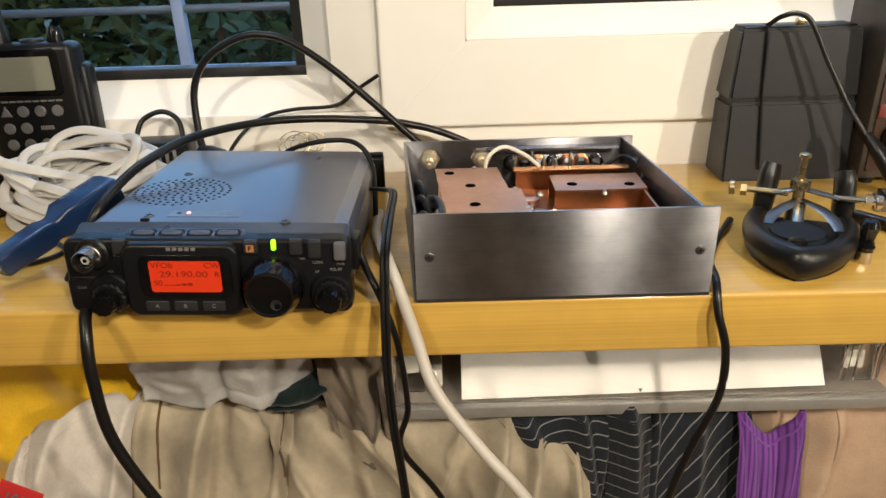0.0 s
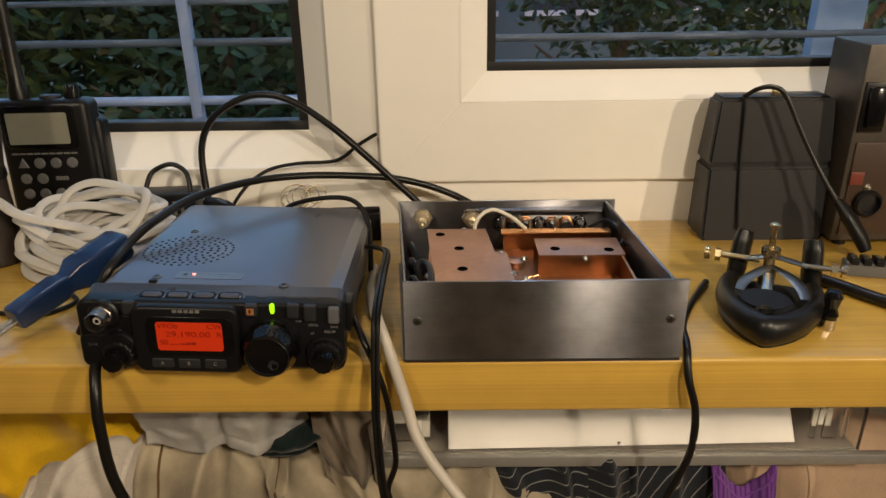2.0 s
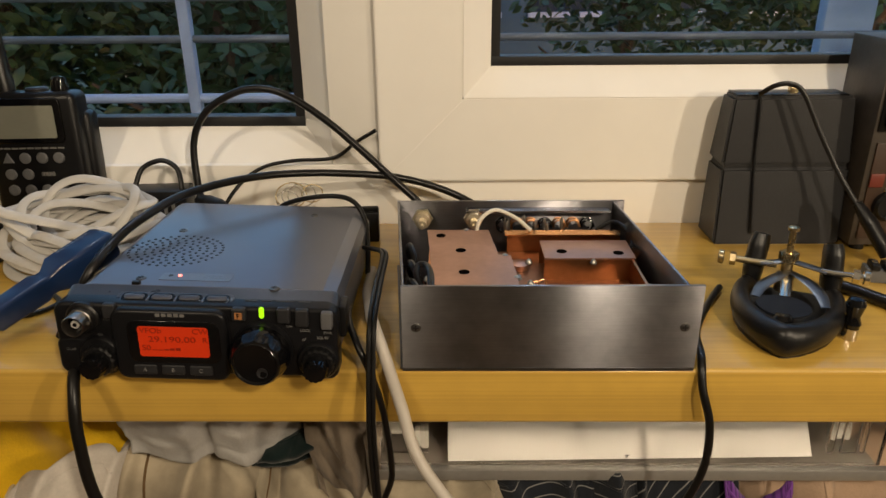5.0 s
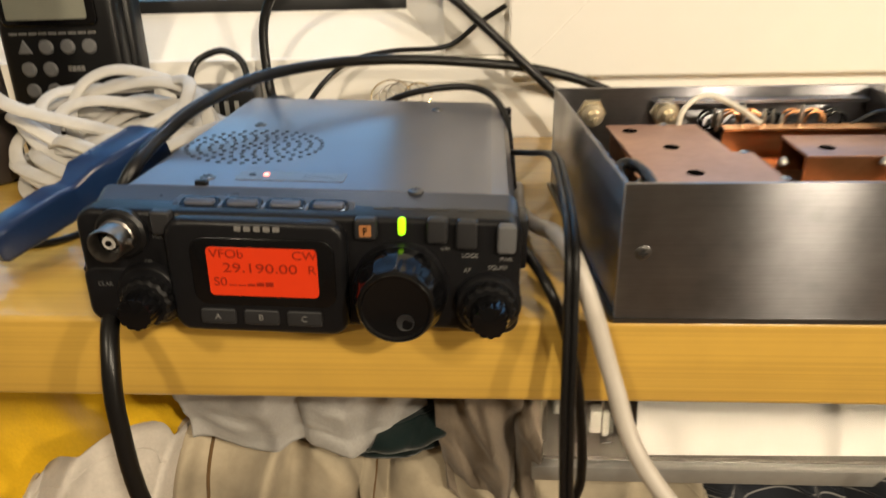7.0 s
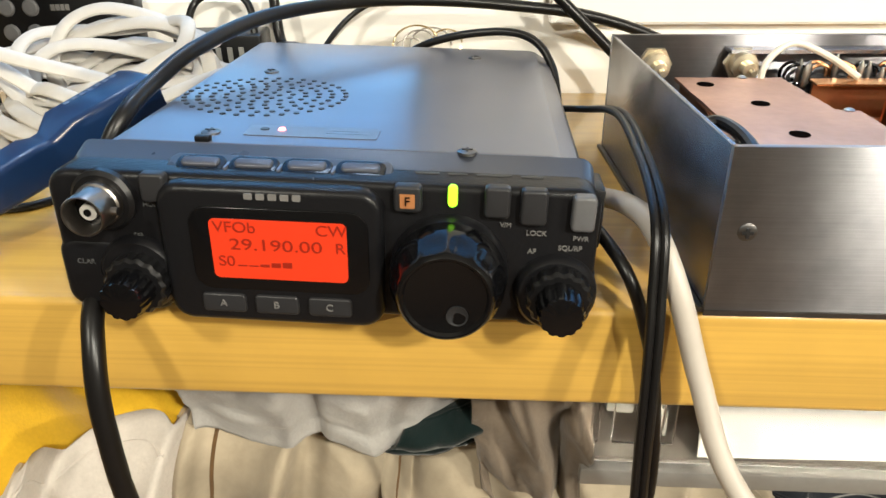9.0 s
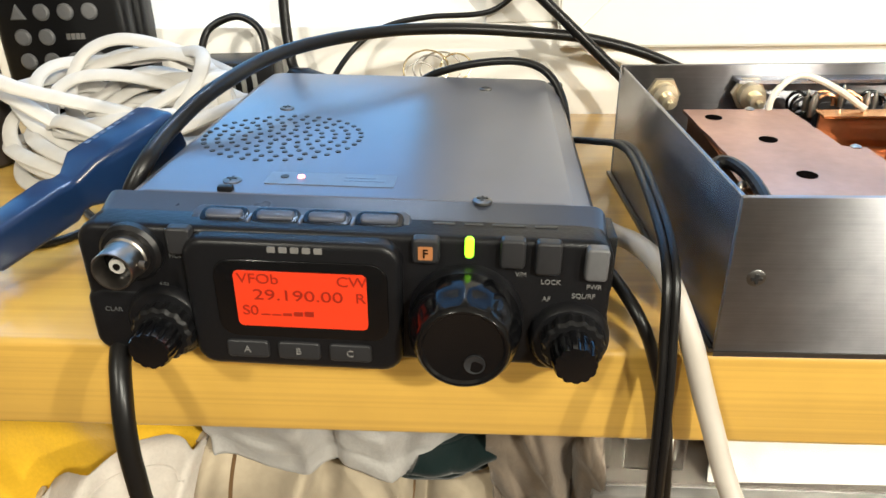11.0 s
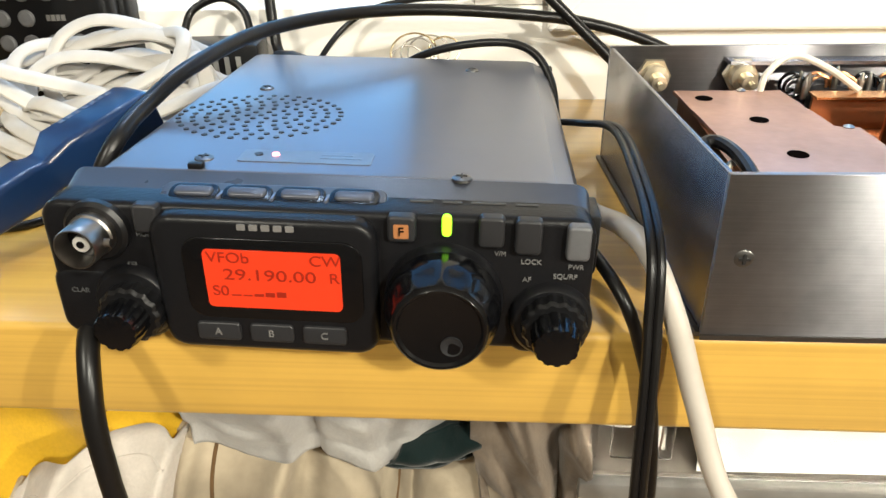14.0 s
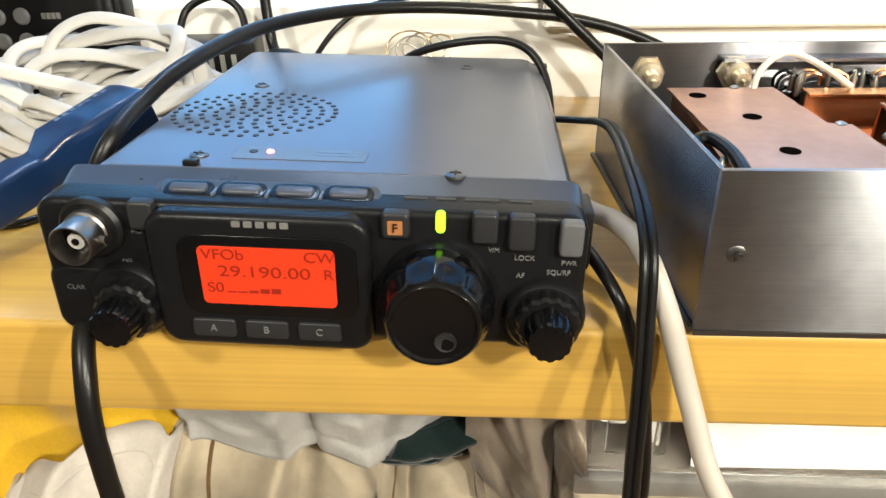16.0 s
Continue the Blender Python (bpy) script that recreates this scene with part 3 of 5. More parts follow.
def amplifier():
    a = thing("amplifier_box", "open brushed aluminium box with copper boards inside", "electronics", (0, 0, SHELF))
    part("base_plate", faced(skewed(block(BX0 + 0.002, BX1 - 0.006, BY0 + 0.0025, BY1 - 0.0025, 0.0004, 0.002))), ALU, a)
    part("front_plate", faced(block(BX0, BX1, BY0, BY0 + 0.002, 0.001, BZ, 0.0003)), ALUFRONT, a, "brushed aluminium front with two screws")
    part("side_plate", faced(skewed(block(BX0 + 0.0005, BX0 + 0.002, BY0 + 0.0022, BY1 - 0.0022, 0.0005, BZ - 0.0005, 0.0003))), ALU, a)
    part("side_plate", faced(skewed(block(BX1 - 0.0085, BX1 - 0.007, BY0 + 0.0022, BY1 - 0.0022, 0.0005, BZ - 0.0005, 0.0003))), ALU, a)
    part("back_plate", faced(skewed(block(BX0 + 0.0005, BX1 - 0.0005, BY1 - 0.002, BY1, 0.0005, BZ, 0.0003))), ALUFRONT, a)
    part("back_flange", faced(skewed(block(BX0 + 0.047, BX1 - 0.012, BY1 - 0.010, BY1 - 0.0022, BZ - 0.006, BZ - 0.0045))), ALU, a)
    for x in (-0.0155, 0.1255):
        sc = part("screw", turned([(0.0026, 0), (0.0026, 0.0004), (0.0021, 0.0007), (0.0003, 0.0007)], (x, BY0 + 0.0002, 0.0265), "y", 24), DULLSTEEL, a)
        part("screw_slot", block(x - 0.0015, x + 0.0015, BY0 - 0.0009, BY0 - 0.0004, 0.0261, 0.0269), GASKET, sc)
        part("screw_slot", block(x - 0.0004, x + 0.0004, BY0 - 0.00095, BY0 - 0.0004, 0.0250, 0.0280), GASKET, sc)
    part("base_lip", faced(block(BX0 - 0.0002, BX1 - 0.0005, BY0 - 0.0007, BY0 - 0.0001, 0.0003, 0.0018)), DULLSTEEL, a)
    part("base_lip", faced(skewed(block(BX0 - 0.0012, BX0 + 0.0003, BY0 + 0.001, BY1, 0.0003, 0.0018))), DULLSTEEL, a)
    # copper-clad floor and compartments
    part("copper_floor", block(-0.012, 0.112, -0.040, 0.066, 0.006, 0.0075), COPPER, a)

    def lid(x0, x1, y0, y1, z, spots, name="copper_lid"):
        l = part(name, block(x0, x1, y0, y1, z, z + 0.0012, 0.0002), COPPERPALE, a, "dull copper cover with round holes")
        for x, y in spots:
            part("hole", turned([(0.0032, 0), (0.0032, 0.0003)], (x, y, z + 0.00105), "z", 24), HOLE, l)
    rough = random.Random(3)
    edge = []
    corners = [(-0.0125, 0.061), (0.0275, 0.061), (0.0315, 0.020), (0.0390, 0.0185), (0.0405, -0.0225), (-0.0065, -0.0225)]
    for (xa, ya), (xb, yb) in zip(corners, corners[1:] + corners[:1]):
        for n in range(8):
            edge.append((xa + (xb - xa) * n / 8 + rough.uniform(-0.0004, 0.0004), ya + (yb - ya) * n / 8 + rough.uniform(-0.0004, 0.0004)))
    big = part("copper_lid", outline(edge[::-1], 0.0383, 0.0395), COPPERPALE, a, "dull copper cover with three round holes")
    for x, y in ((-0.0035, 0.051), (0.0090, 0.0265), (0.0105, -0.0055)):
        part("hole", turned([(0.0032, 0), (0.0032, 0.0003)], (x, y, 0.03935), "z", 24), HOLE, big)
    for n in (1, 4, 6):
        x, y = edge[5 * n]
        part("solder_blob", turned([(0.0016, 0), (0.0019, 0.0007), (0.0008, 0.0013)], (x, y, 0.0390), "z", 9), SOLDER, big)
    lid(0.059, 0.1135, 0.015, 0.043, 0.0380, ((0.0705, 0.025), (0.1045, 0.0225)))
    for x0, x1, y0, y1 in ((-0.0105, -0.009, -0.022, 0.060), (0.0265, 0.028, 0.016, 0.060), (0.037, 0.0385, -0.022, 0.0155), (0.059, 0.1125, 0.041, 0.0425), (0.059, 0.1125, 0.0155, 0.017),
                           (0.111, 0.1125, -0.022, 0.0405), (0.046, 0.1105, -0.0235, -0.022)):
        part("copper_wall", block(x0, x1, y0, y1, 0.0076, 0.0379), COPPER, a)
    part("copper_wall", block(0.040, 0.114, 0.060, 0.0615, 0.0076, 0.0385), COPPER, a)
    strip = block(0.038, 0.112, 0.052, 0.0605, 0.0386, 0.0394)
    part("copper_strip", strip, mat("bright_copper", (0.86, 0.42, 0.15), 0.25, metal=1, stain=0.2), a, "bright folded copper strip")
    part("circuit_board", block(0.030, 0.110, -0.020, 0.0595, 0.023, 0.0245), mat("tinned_board", (0.34, 0.17, 0.09), 0.4, metal=0.8, vary=0.3, scale=25, bump=0.2, stain=0.5), a)
    # sockets in the back plate, seen from inside
    for x, y in ((-0.0165, 0.083), (0.0185, 0.083)):
        b = turned([(0.0070, 0), (0.0070, 0.003)], (x, y, 0.040), "y", 6)
        b = turned([(0.0052, 0.003), (0.0052, 0.008), (0.0030, 0.0085), (0.0030, 0.015), (0.0012, 0.0152), (0.0012, 0.019)], (x, y, 0.040), "y", 24, bm=b)
        part("socket", b, mat("yellowed_nickel", (0.66, 0.58, 0.42), 0.3, metal=0.8, bump=0.05), a, "nickel coaxial socket with hexagon nut")
    # coils and small parts along the back
    rnd = random.Random(7)
    for k in range(7):
        x = 0.038 + k * 0.0095
        pts = [(x + 0.004 * math.cos(i * 0.9), 0.072 + 0.0007 * i, 0.037 + 0.0045 * math.sin(i * 0.9)) for i in range(14)]
        part("wire_coil", sweep(pts, 0.0007, sides=6, steps=4), COPPER if k % 3 else KNOB, a)
    for k in range(8):
        x, y = 0.036 + rnd.random() * 0.07, 0.063 + rnd.random() * 0.012
        part("solder_pin", turned([(0.0011, 0), (0.0013, 0.006), (0.0004, 0.009)], (x, y, 0.0335 + rnd.random() * 0.004), "z", 10), SOLDER, a)
    for k in range(3):
        part("ferrite_core", turned([(0.0075, 0), (0.0082, 0.003), (0.0082, 0.007), (0.0072, 0.010)], (0.052 + k * 0.018, 0.0735, 0.026), "z", 20), BLACK, a)
    for x, y in ((0.0415, -0.008), (0.0475, -0.016), (0.0495, 0.014), (0.088, 0.0135), (-0.0105, -0.010), (0.1125, -0.021)):
        b = turned([(0.0022, 0), (0.0021, 0.0010), (0.0012, 0.0024), (0.0004, 0.0030)], (x, y, 0.0362), "z", 9)
        part("solder_joint", b, SOLDER, a)
    for k in range(3):
        x0, y0 = 0.042 + k * 0.004, -0.016 + k * 0.002
        part("component_lead", sweep([(x0, y0, 0.0245), (x0 + 0.002, y0 + 0.002, 0.034), (x0 + 0.006, y0 + 0.003, 0.036), (x0 + 0.008, y0, 0.030)], 0.0007, sides=6), COPPER, a)
    part("trimmer", turned([(0.006, 0), (0.006, 0.010), (0.004, 0.011)], (0.046, 0.033, 0.0180), "z", 20), COPPERPALE, a)
    part("transistor_block", block(0.080, 0.100, -0.018, -0.006, 0.0245, 0.032, 0.001), BLACK, a)
    part("white_lead", sweep([(0.0195, 0.060, 0.036), (0.022, 0.062, 0.046), (0.032, 0.066, 0.0515), (0.045, 0.064, 0.047), (0.055, 0.057, 0.0405)], 0.0013, sides=8), CERAMIC, a, "white sleeved wire arching over the boards")
    part("black_lead", sweep([(0.100, 0.070, 0.036), (0.111, 0.066, 0.043), (0.118, 0.052, 0.041), (0.117, 0.040, 0.037), (0.110, 0.034, 0.037)], 0.0012, sides=8), RUBBER, a)
    for k in range(3):
        y = -0.036 + k * 0.026
        part("black_lead", sweep([(-0.013 - k * 0.003, y + 0.034, 0.012), (-0.020 - k * 0.002, y + 0.028, 0.030), (-0.0185 - k * 0.002, y + 0.016, 0.040), (-0.013 - k * 0.003, y + 0.004, 0.034), (-0.014 - k * 0.002, y, 0.012)], 0.0022, sides=8), RUBBER, a)
    part("thick_lead", sweep([(-0.0125, -0.014, 0.030), (-0.0165, -0.006, 0.0375), (-0.0160, 0.001, 0.0405), (-0.0115, 0.0, 0.0412), (-0.0085, -0.012, 0.0408), (-0.0080, -0.028, 0.0380), (-0.0080, -0.040, 0.030)], 0.0021, sides=10), RUBBER, a, "thick black lead curling beside the cover")
    part("red_lead", sweep([(-0.013, 0.030, 0.010), (-0.014, 0.0, 0.030), (-0.013, -0.030, 0.030)], 0.0012, sides=8), mat("red_wire", (0.25, 0.03, 0.015), 0.4), a)
    return a


amplifier()

# ---- black iron morse key ----


def morse_key():
    k = thing("morse_key", "black cast-iron morse paddle with nickel screws", "morse key", (0.2045, 0.005, SHELF), turn=(0, 0, -24))
    pts, rad = [], []
    for i in range(17):
        a = radians(-25 + 230 * i / 16) + math.pi
        w = math.sin(math.pi * i / 16)
        c = math.cos(a)
        pts.append((0.0268 * math.copysign(abs(c) ** 1.45, c) - 0.0018 * w, 0.052 * math.sin(a) + 0.010, 0.0095 + 0.001 * w))
        rad.append(0.0054 + 0.0018 * w ** 3)
    x, y, z = pts[0]
    x2 = pts[-1][0]
    pts = [(x + 0.003, y + 0.008, 0.041), (x + 0.002, y + 0.006, 0.034), (x + 0.001, y + 0.003, 0.022)] + pts + [(x2 - 0.001, y + 0.003, 0.022), (x2 - 0.002, y + 0.006, 0.034), (x2 - 0.003, y + 0.008, 0.040)]
    rad = [0.0048, 0.0060, 0.0062] + rad + [0.0062, 0.0060, 0.0048]
    part("horseshoe_base", sweep(pts, rad, 1.35, 18, 6), IRON, k)
    arc = [(x, y) for x, y, z in pts[3:-3]]
    part("foot_plate", outline([(x * 1.12, y * 1.06) for x, y in arc], 0.0, 0.0080, 0.0015), IRON, k)
    part("felt_pad", outline([(x * 0.9, y * 0.9) for x, y in arc], 0.0079, 0.0088), mat("dark_felt", (0.012, 0.0115, 0.011), 0.95), k)
    b = turned([(0.0055, 0), (0.0055, 0.014), (0.0035, 0.015), (0.0035, 0.022), (0.0054, 0.023), (0.0054, 0.0275), (0.0040, 0.028), (0.0020, 0.0285), (0.0020, 0.043), (0.0034, 0.0432), (0.0034, 0.0452), (0.0016, 0.0460)], (-0.0035, 0.030, 0.006), "z", 24)
    part("pillar", b, BRASS, k, "pale brass pillar screw")
    part("lock_nut", turned([(0.0058, 0), (0.0058, 0.0045)], (-0.0035, 0.030, 0.030), "z", 6), BRASS, k)
    for s in (-1, 1):
        b = turned([(0.0020, -0.010), (0.0020, 0.016)], (s * 0.0255, 0.026, 0.0265), "x", 12)
        n0, n1 = (0.0070, 0.0105) if s > 0 else (-0.0115, -0.0080)
        b = turned([(0.0044, n0), (0.0044, n1)], (s * 0.0255, 0.026, 0.0265), "x", 6, bm=b)
        x1 = s * 0.0255 + (0.0125 if s > 0 else -0.0185)
        b = turned([(0.0040, 0), (0.0045, 0.0006), (0.0045, 0.0030), (0.0040, 0.0036)], (x1, 0.026, 0.0265), "x", 20, bm=b)
        part("adjusting_screw", b, CHROME if s > 0 else BRASS, k)
        part("contact_arm", sweep([(-0.002, 0.026, 0.0235), (s * 0.009, 0.018, 0.0215), (s * 0.016, 0.008, 0.0190), (s * 0.019, -0.004, 0.0165)], [0.0030, 0.0042, 0.0040, 0.0026], 0.16, 8), DULLSTEEL, k)
        part("spring_arm", sweep([(s * 0.003 - 0.003, 0.029, 0.029), (s * 0.011, 0.0275, 0.0275), (s * 0.019, 0.026, 0.0265)], 0.0034, 0.35, 8), DULLSTEEL, k)
    part("lever", sweep([(-0.003, 0.026, 0.0225), (-0.003, 0.010, 0.0205), (-0.003, -0.010, 0.0175)], 0.0032, 0.25, 8), CHROME, k)
    disc = turned([(0.0142, 0), (0.0150, 0.0008), (0.0148, 0.0016), (0.0008, 0.0020)], (0, 0, 0), "z", 40)
    bmesh.ops.transform(disc, matrix=Matrix.Translation((-0.0035, -0.016, 0.0175)) @ Matrix.Rotation(radians(8), 4, "X") @ Matrix.Diagonal((1, 0.72, 1, 1)), verts=disc.verts)
    part("finger_plate", disc, mat("dark_blue_black_plate", (0.005, 0.006, 0.010), 0.6, spec=0.25), k)
    part("finger_knob", turned([(0.0048, 0), (0.0058, 0.003), (0.0058, 0.006), (0.0040, 0.008)], (-0.0035, -0.0255, 0.0100), "z", 24), KNOB, k)
    part("finger_collar", turned([(0.0062, 0), (0.0062, 0.002)], (-0.0035, -0.0255, 0.0086), "z", 24), DULLSTEEL, k)
    part("terminal_knob", turned([(0.0040, 0), (0.0050, 0.003), (0.0036, 0.007), (0.0044, 0.011), (0.0054, 0.015), (0.0040, 0.0185), (0.0010, 0.0195)], (0.0335, -0.004, 0.007), "z", 24), KNOB, k)
    part("terminal_base", turned([(0.0044, 0), (0.0044, 0.0072)], (0.0335, -0.004, 0), "z", 16), CHROME, k)
    return k


morse_key()

# ---- charcoal plastic case ----


def frustum(x0, x1, y0, y1, z0, tx0, tx1, ty0, ty1, z1, bevel):
    b = bmesh.new()
    low = [b.verts.new(c) for c in ((x0, y0, z0), (x1, y0, z0), (x1, y1, z0), (x0, y1, z0))]
    high = [b.verts.new(c) for c in ((tx0, ty0, z1), (tx1, ty0, z1), (tx1, ty1, z1), (tx0, ty1, z1))]
    b.faces.new(low[::-1])
    b.faces.new(high)
    for i in range(4):
        b.faces.new((low[i], low[(i + 1) % 4], high[(i + 1) % 4], high[i]))
    bmesh.ops.bevel(b, geom=b.edges[:], offset=bevel, segments=2, affect="EDGES")
    return b


def plastic_case():
    c = thing("plastic_case", "charcoal grey tapered plastic case with dark seam", "case", (0.003, 0, SHELF))
    part("lower_shell", frustum(0.1995, 0.2945, 0.1290, 0.166, 0.0, 0.2010, 0.2955, 0.136, 0.167, 0.0585, 0.002), CASE, c)
    part("seam", frustum(0.2035, 0.2935, 0.1385, 0.1655, 0.0580, 0.2035, 0.2935, 0.1385, 0.1655, 0.0612, 0.0003), GASKET, c)
    part("upper_shell", frustum(0.2005, 0.2960, 0.1365, 0.1670, 0.0605, 0.2040, 0.2910, 0.1400, 0.1630, 0.1105, 0.002), CASE, c)
    part("lid_rim", block(0.2065, 0.2865, 0.1415, 0.1615, 0.1105, 0.1120, 0.0006), BLACK, c)
    # Thin dark line running down the front of both shells.
    part("thin_dark_line", sweep([(0.222, 0.1425, 0.1135), (0.2222, 0.1380, 0.105), (0.2235, 0.1352, 0.062), (0.2265, 0.1280, 0.010)], 0.0010, 1, 8), BLACK, c)
    part("latch", block(0.2455, 0.2515, 0.1450, 0.1510, 0.1118, 0.1165, 0.001), BRASS, c)
    return c


plastic_case()
lead = thing("black_flat_lead", "black flat lead arching over the plastic case", "cable", (0, 0, 0))
part("jacket", sweep([(0.222, 0.134, 0.9755), (0.228, 0.128, 0.982), (0.238, 0.126, 0.984), (0.248, 0.124, 0.978), (0.262, 0.120, 0.952), (0.277, 0.114, 0.925), (0.289, 0.105, 0.905), (0.300, 0.095, 0.885)], 0.0018, 0.5, 10, up=(0, 1, 0)), RUBBER, lead)
part("plug", sweep([(0.290, 0.104, 0.904), (0.297, 0.097, 0.893), (0.304, 0.090, 0.880), (0.308, 0.086, 0.871)], [0.004, 0.0065, 0.0065, 0.005], 0.8, 14), BLACK, lead)


def power_unit():
    p = thing("power_supply", "grey-brown metal power unit with black switch", "power supply", (0.2985, 0.118, SHELF))
    metal = mat("grey_brown_sheet_metal", (0.10, 0.085, 0.072), 0.45, metal=0.6, scale=30, bump=0.25, stain=0.3)
    part("housing", block(0.0, 0.20, 0.0, 0.052, 0.004, 0.152, 0.0015), metal, p)
    part("switch_frame", block(0.002, 0.020, -0.002, 0.0, 0.090, 0.126, 0.0008), BLACK, p)
    b = block(0.0045, 0.0175, -0.0075, -0.002, 0.094, 0.123, 0.0015)
    for v in b.verts:
        if v.co.z > 0.11:
            v.co.y += 0.003
    part("switch_rocker", b, KNOB, p)
    part("lower_panel", block(0.004, 0.196, -0.0016, 0.0, 0.010, 0.082, 0.0006), mat("dark_brown_panel", (0.05, 0.028, 0.018), 0.4), p)
    part("red_socket", block(0.004, 0.014, -0.003, -0.0016, 0.050, 0.060, 0.0006), mat("red_plastic", (0.16, 0.03, 0.02), 0.4), p)
    for x, z in ((0.019, 0.0475), (0.045, 0.0505), (0.045, 0.085)):
        part("panel_screw", turned([(0.0032, 0), (0.0032, 0.001), (0.0015, 0.003), (0.0004, 0.0034)], (x, -0.0014, z), "y", 16), CHROME, p)
    part("socket_shroud", turned([(0.0105, 0), (0.0105, 0.004), (0.0090, 0.006), (0.0082, 0.006), (0.0082, 0.002)], (0.020, -0.0016, 0.036), "y", 24), BLACK, p)
    for x in (0.01, 0.19):
        for y in (0.006, 0.046):
            part("rubber_foot", turned([(0.005, 0), (0.005, 0.005)], (x, y, 0), "z", 12), RUBBER, p)
    return p


power_unit()
clutter = thing("terminal_strip", "small grey screw terminal strip beside the case", "terminal strip", (0.282, 0.062, SHELF), turn=(0, 0, -12))
part("strip_body", block(0, 0.034, 0, 0.012, 0.0, 0.010, 0.001), mat("grey_strip", (0.12, 0.12, 0.12), 0.5), clutter)
for n in range(4):
    part("terminal", block(0.002 + n * 0.008, 0.0075 + n * 0.008, -0.002, 0.010, 0.0095, 0.014, 0.0008), BLACK, clutter)
    part("terminal_screw", turned([(0.0018, 0), (0.0018, 0.0012)], (0.0048 + n * 0.008, 0.004, 0.0138), "z", 12), STEEL, clutter)

# ---- hand-held receiver ----


def receiver():
    r = thing("handheld_receiver", "black hand-held radio receiver with grey display", "radio", (-0.3165, 0.148, SHELF), turn=(-4, 0, 3))
    part("body", block(-0.036, 0.036, 0.0, 0.026, 0.0, 0.114, 0.006, 4), BLACK, r)
    part("battery_pack", block(-0.034, 0.040, 0.012, 0.031, 0.004, 0.098, 0.005, 3), BLACK, r)
    rim = part("display_rim", standing(outline(rounded(-0.030, 0.0255, 0.076, 0.110, 0.004), 0, 0.002, 0.001), 0.0), KNOB, r)
    part("display", standing(outline(rounded(-0.0265, 0.0205, 0.080, 0.1045, 0.0015), 0, 0.0006), -0.0019), LCDGREY, rim, "blank grey display")
    for n in range(9):
        part("printed_bar", block(-0.028 + n * 0.0058, -0.0234 + n * 0.0058, -0.0007, -0.0001, 0.0715, 0.0728), INK, r)
    key = mat("grey_rubber_key", (0.13, 0.13, 0.135), 0.5)
    for row in range(3):
        for col in range(4):
            x, z = -0.0205 + col * 0.0128, 0.0645 - row * 0.0125
            if row == 0 and col == 0:
                part("key", standing(outline([(x - 0.0042, z - 0.0035), (x + 0.0042, z - 0.0035), (x, z + 0.0042)], 0, 0.0022, 0.0005), 0.0006), key, r)
            elif not (row == 1 and col in (2, 3)):
                part("key", turned([(0.0043, 0), (0.0043, 0.0016), (0.0034, 0.0024), (0.0004, 0.0026)], (x, 0.0006, z), "y", 20), key, r)
    for n in range(4):
        part("printed_mark", block(0.0028 + n * 0.0026, 0.0048 + n * 0.0026, -0.0007, -0.0001, 0.0505, 0.0535), INK, r)
    part("volume_knob", turned([(0.0062, 0), (0.0062, 0.003), (0.0054, 0.011), (0.0046, 0.0125), (0.0004, 0.0128)], (0.022, 0.012, 0.112), "z", 32, 16, 0.0004), KNOB, r)
    part("squelch_knob", turned([(0.0082, 0), (0.0082, 0.003), (0.0070, 0.0042)], (0.004, 0.013, 0.1125), "z", 32), DARKBUTTON, r)
    part("aerial", turned([(0.0075, 0), (0.0075, 0.010), (0.0062, 0.014), (0.0050, 0.05), (0.0036, 0.14)], (-0.020, 0.013, 0.112), "z", 20), RUBBER, r)
    return r


receiver()

# ---- coiled white flat cable ----


def coil():
    rnd = random.Random(4)
    c = thing("coiled_cable", "loosely coiled white flat cable lying on the shelf", "cable", (-0.258, 0.096, SHELF))
    pts = [(0.052, 0.030, 0.020), (0.050, 0.010, 0.006)]
    loops, steps = 14, 12
    for k in range(loops):
        up = k / (loops - 1)
        cx, cy = rnd.uniform(-0.010, 0.008), rnd.uniform(-0.006, 0.006) + 0.010 * up
        ax, ay = rnd.uniform(0.048, 0.062) - 0.008 * up, rnd.uniform(0.024, 0.036) - 0.010 * up
        tilt, lean, base = rnd.uniform(-0.16, 0.10), rnd.uniform(0.0, 0.20) + 0.55 * up, 0.005 + 0.0024 * k
        for i in range(steps):
            a = 2 * math.pi * i / steps + k * 0.4
            x, y = ax * math.cos(a), ay * math.sin(a)
            z = max(0.0030, base + tilt * x + lean * y + (0.003 + 0.005 * up) * math.sin(2 * a + k * 1.7) + 0.003)
            pts.append((cx + x, cy + y, z))
    pts += [(-0.040, -0.020, 0.046), (-0.065, -0.010, 0.055), (-0.10, 0.004, 0.066), (-0.15, 0.02, 0.07)]
    part("flat_jacket", sweep(pts, 0.0036, 0.42, 12, 5, up=(0.1, -0.62, 0.78)), WHITECABLE, c)
    return c


coil()

bottle = thing("dark_bottle", "dark brown plastic bottle standing beside the coil", "bottle", (-0.345, 0.105, SHELF))
part("body", turned([(0.016, 0), (0.018, 0.002), (0.018, 0.070), (0.020, 0.085), (0.0225, 0.098), (0.0225, 0.150), (0.020, 0.158), (0.002, 0.160)], segs=32), mat("dark_brown_plastic", (0.035, 0.026, 0.022), 0.4), bottle)
part("collar", turned([(0.0190, 0.066), (0.0192, 0.068), (0.0192, 0.071), (0.0188, 0.073)], segs=32), BLACK, bottle)

# ---- blue plastic handle ----


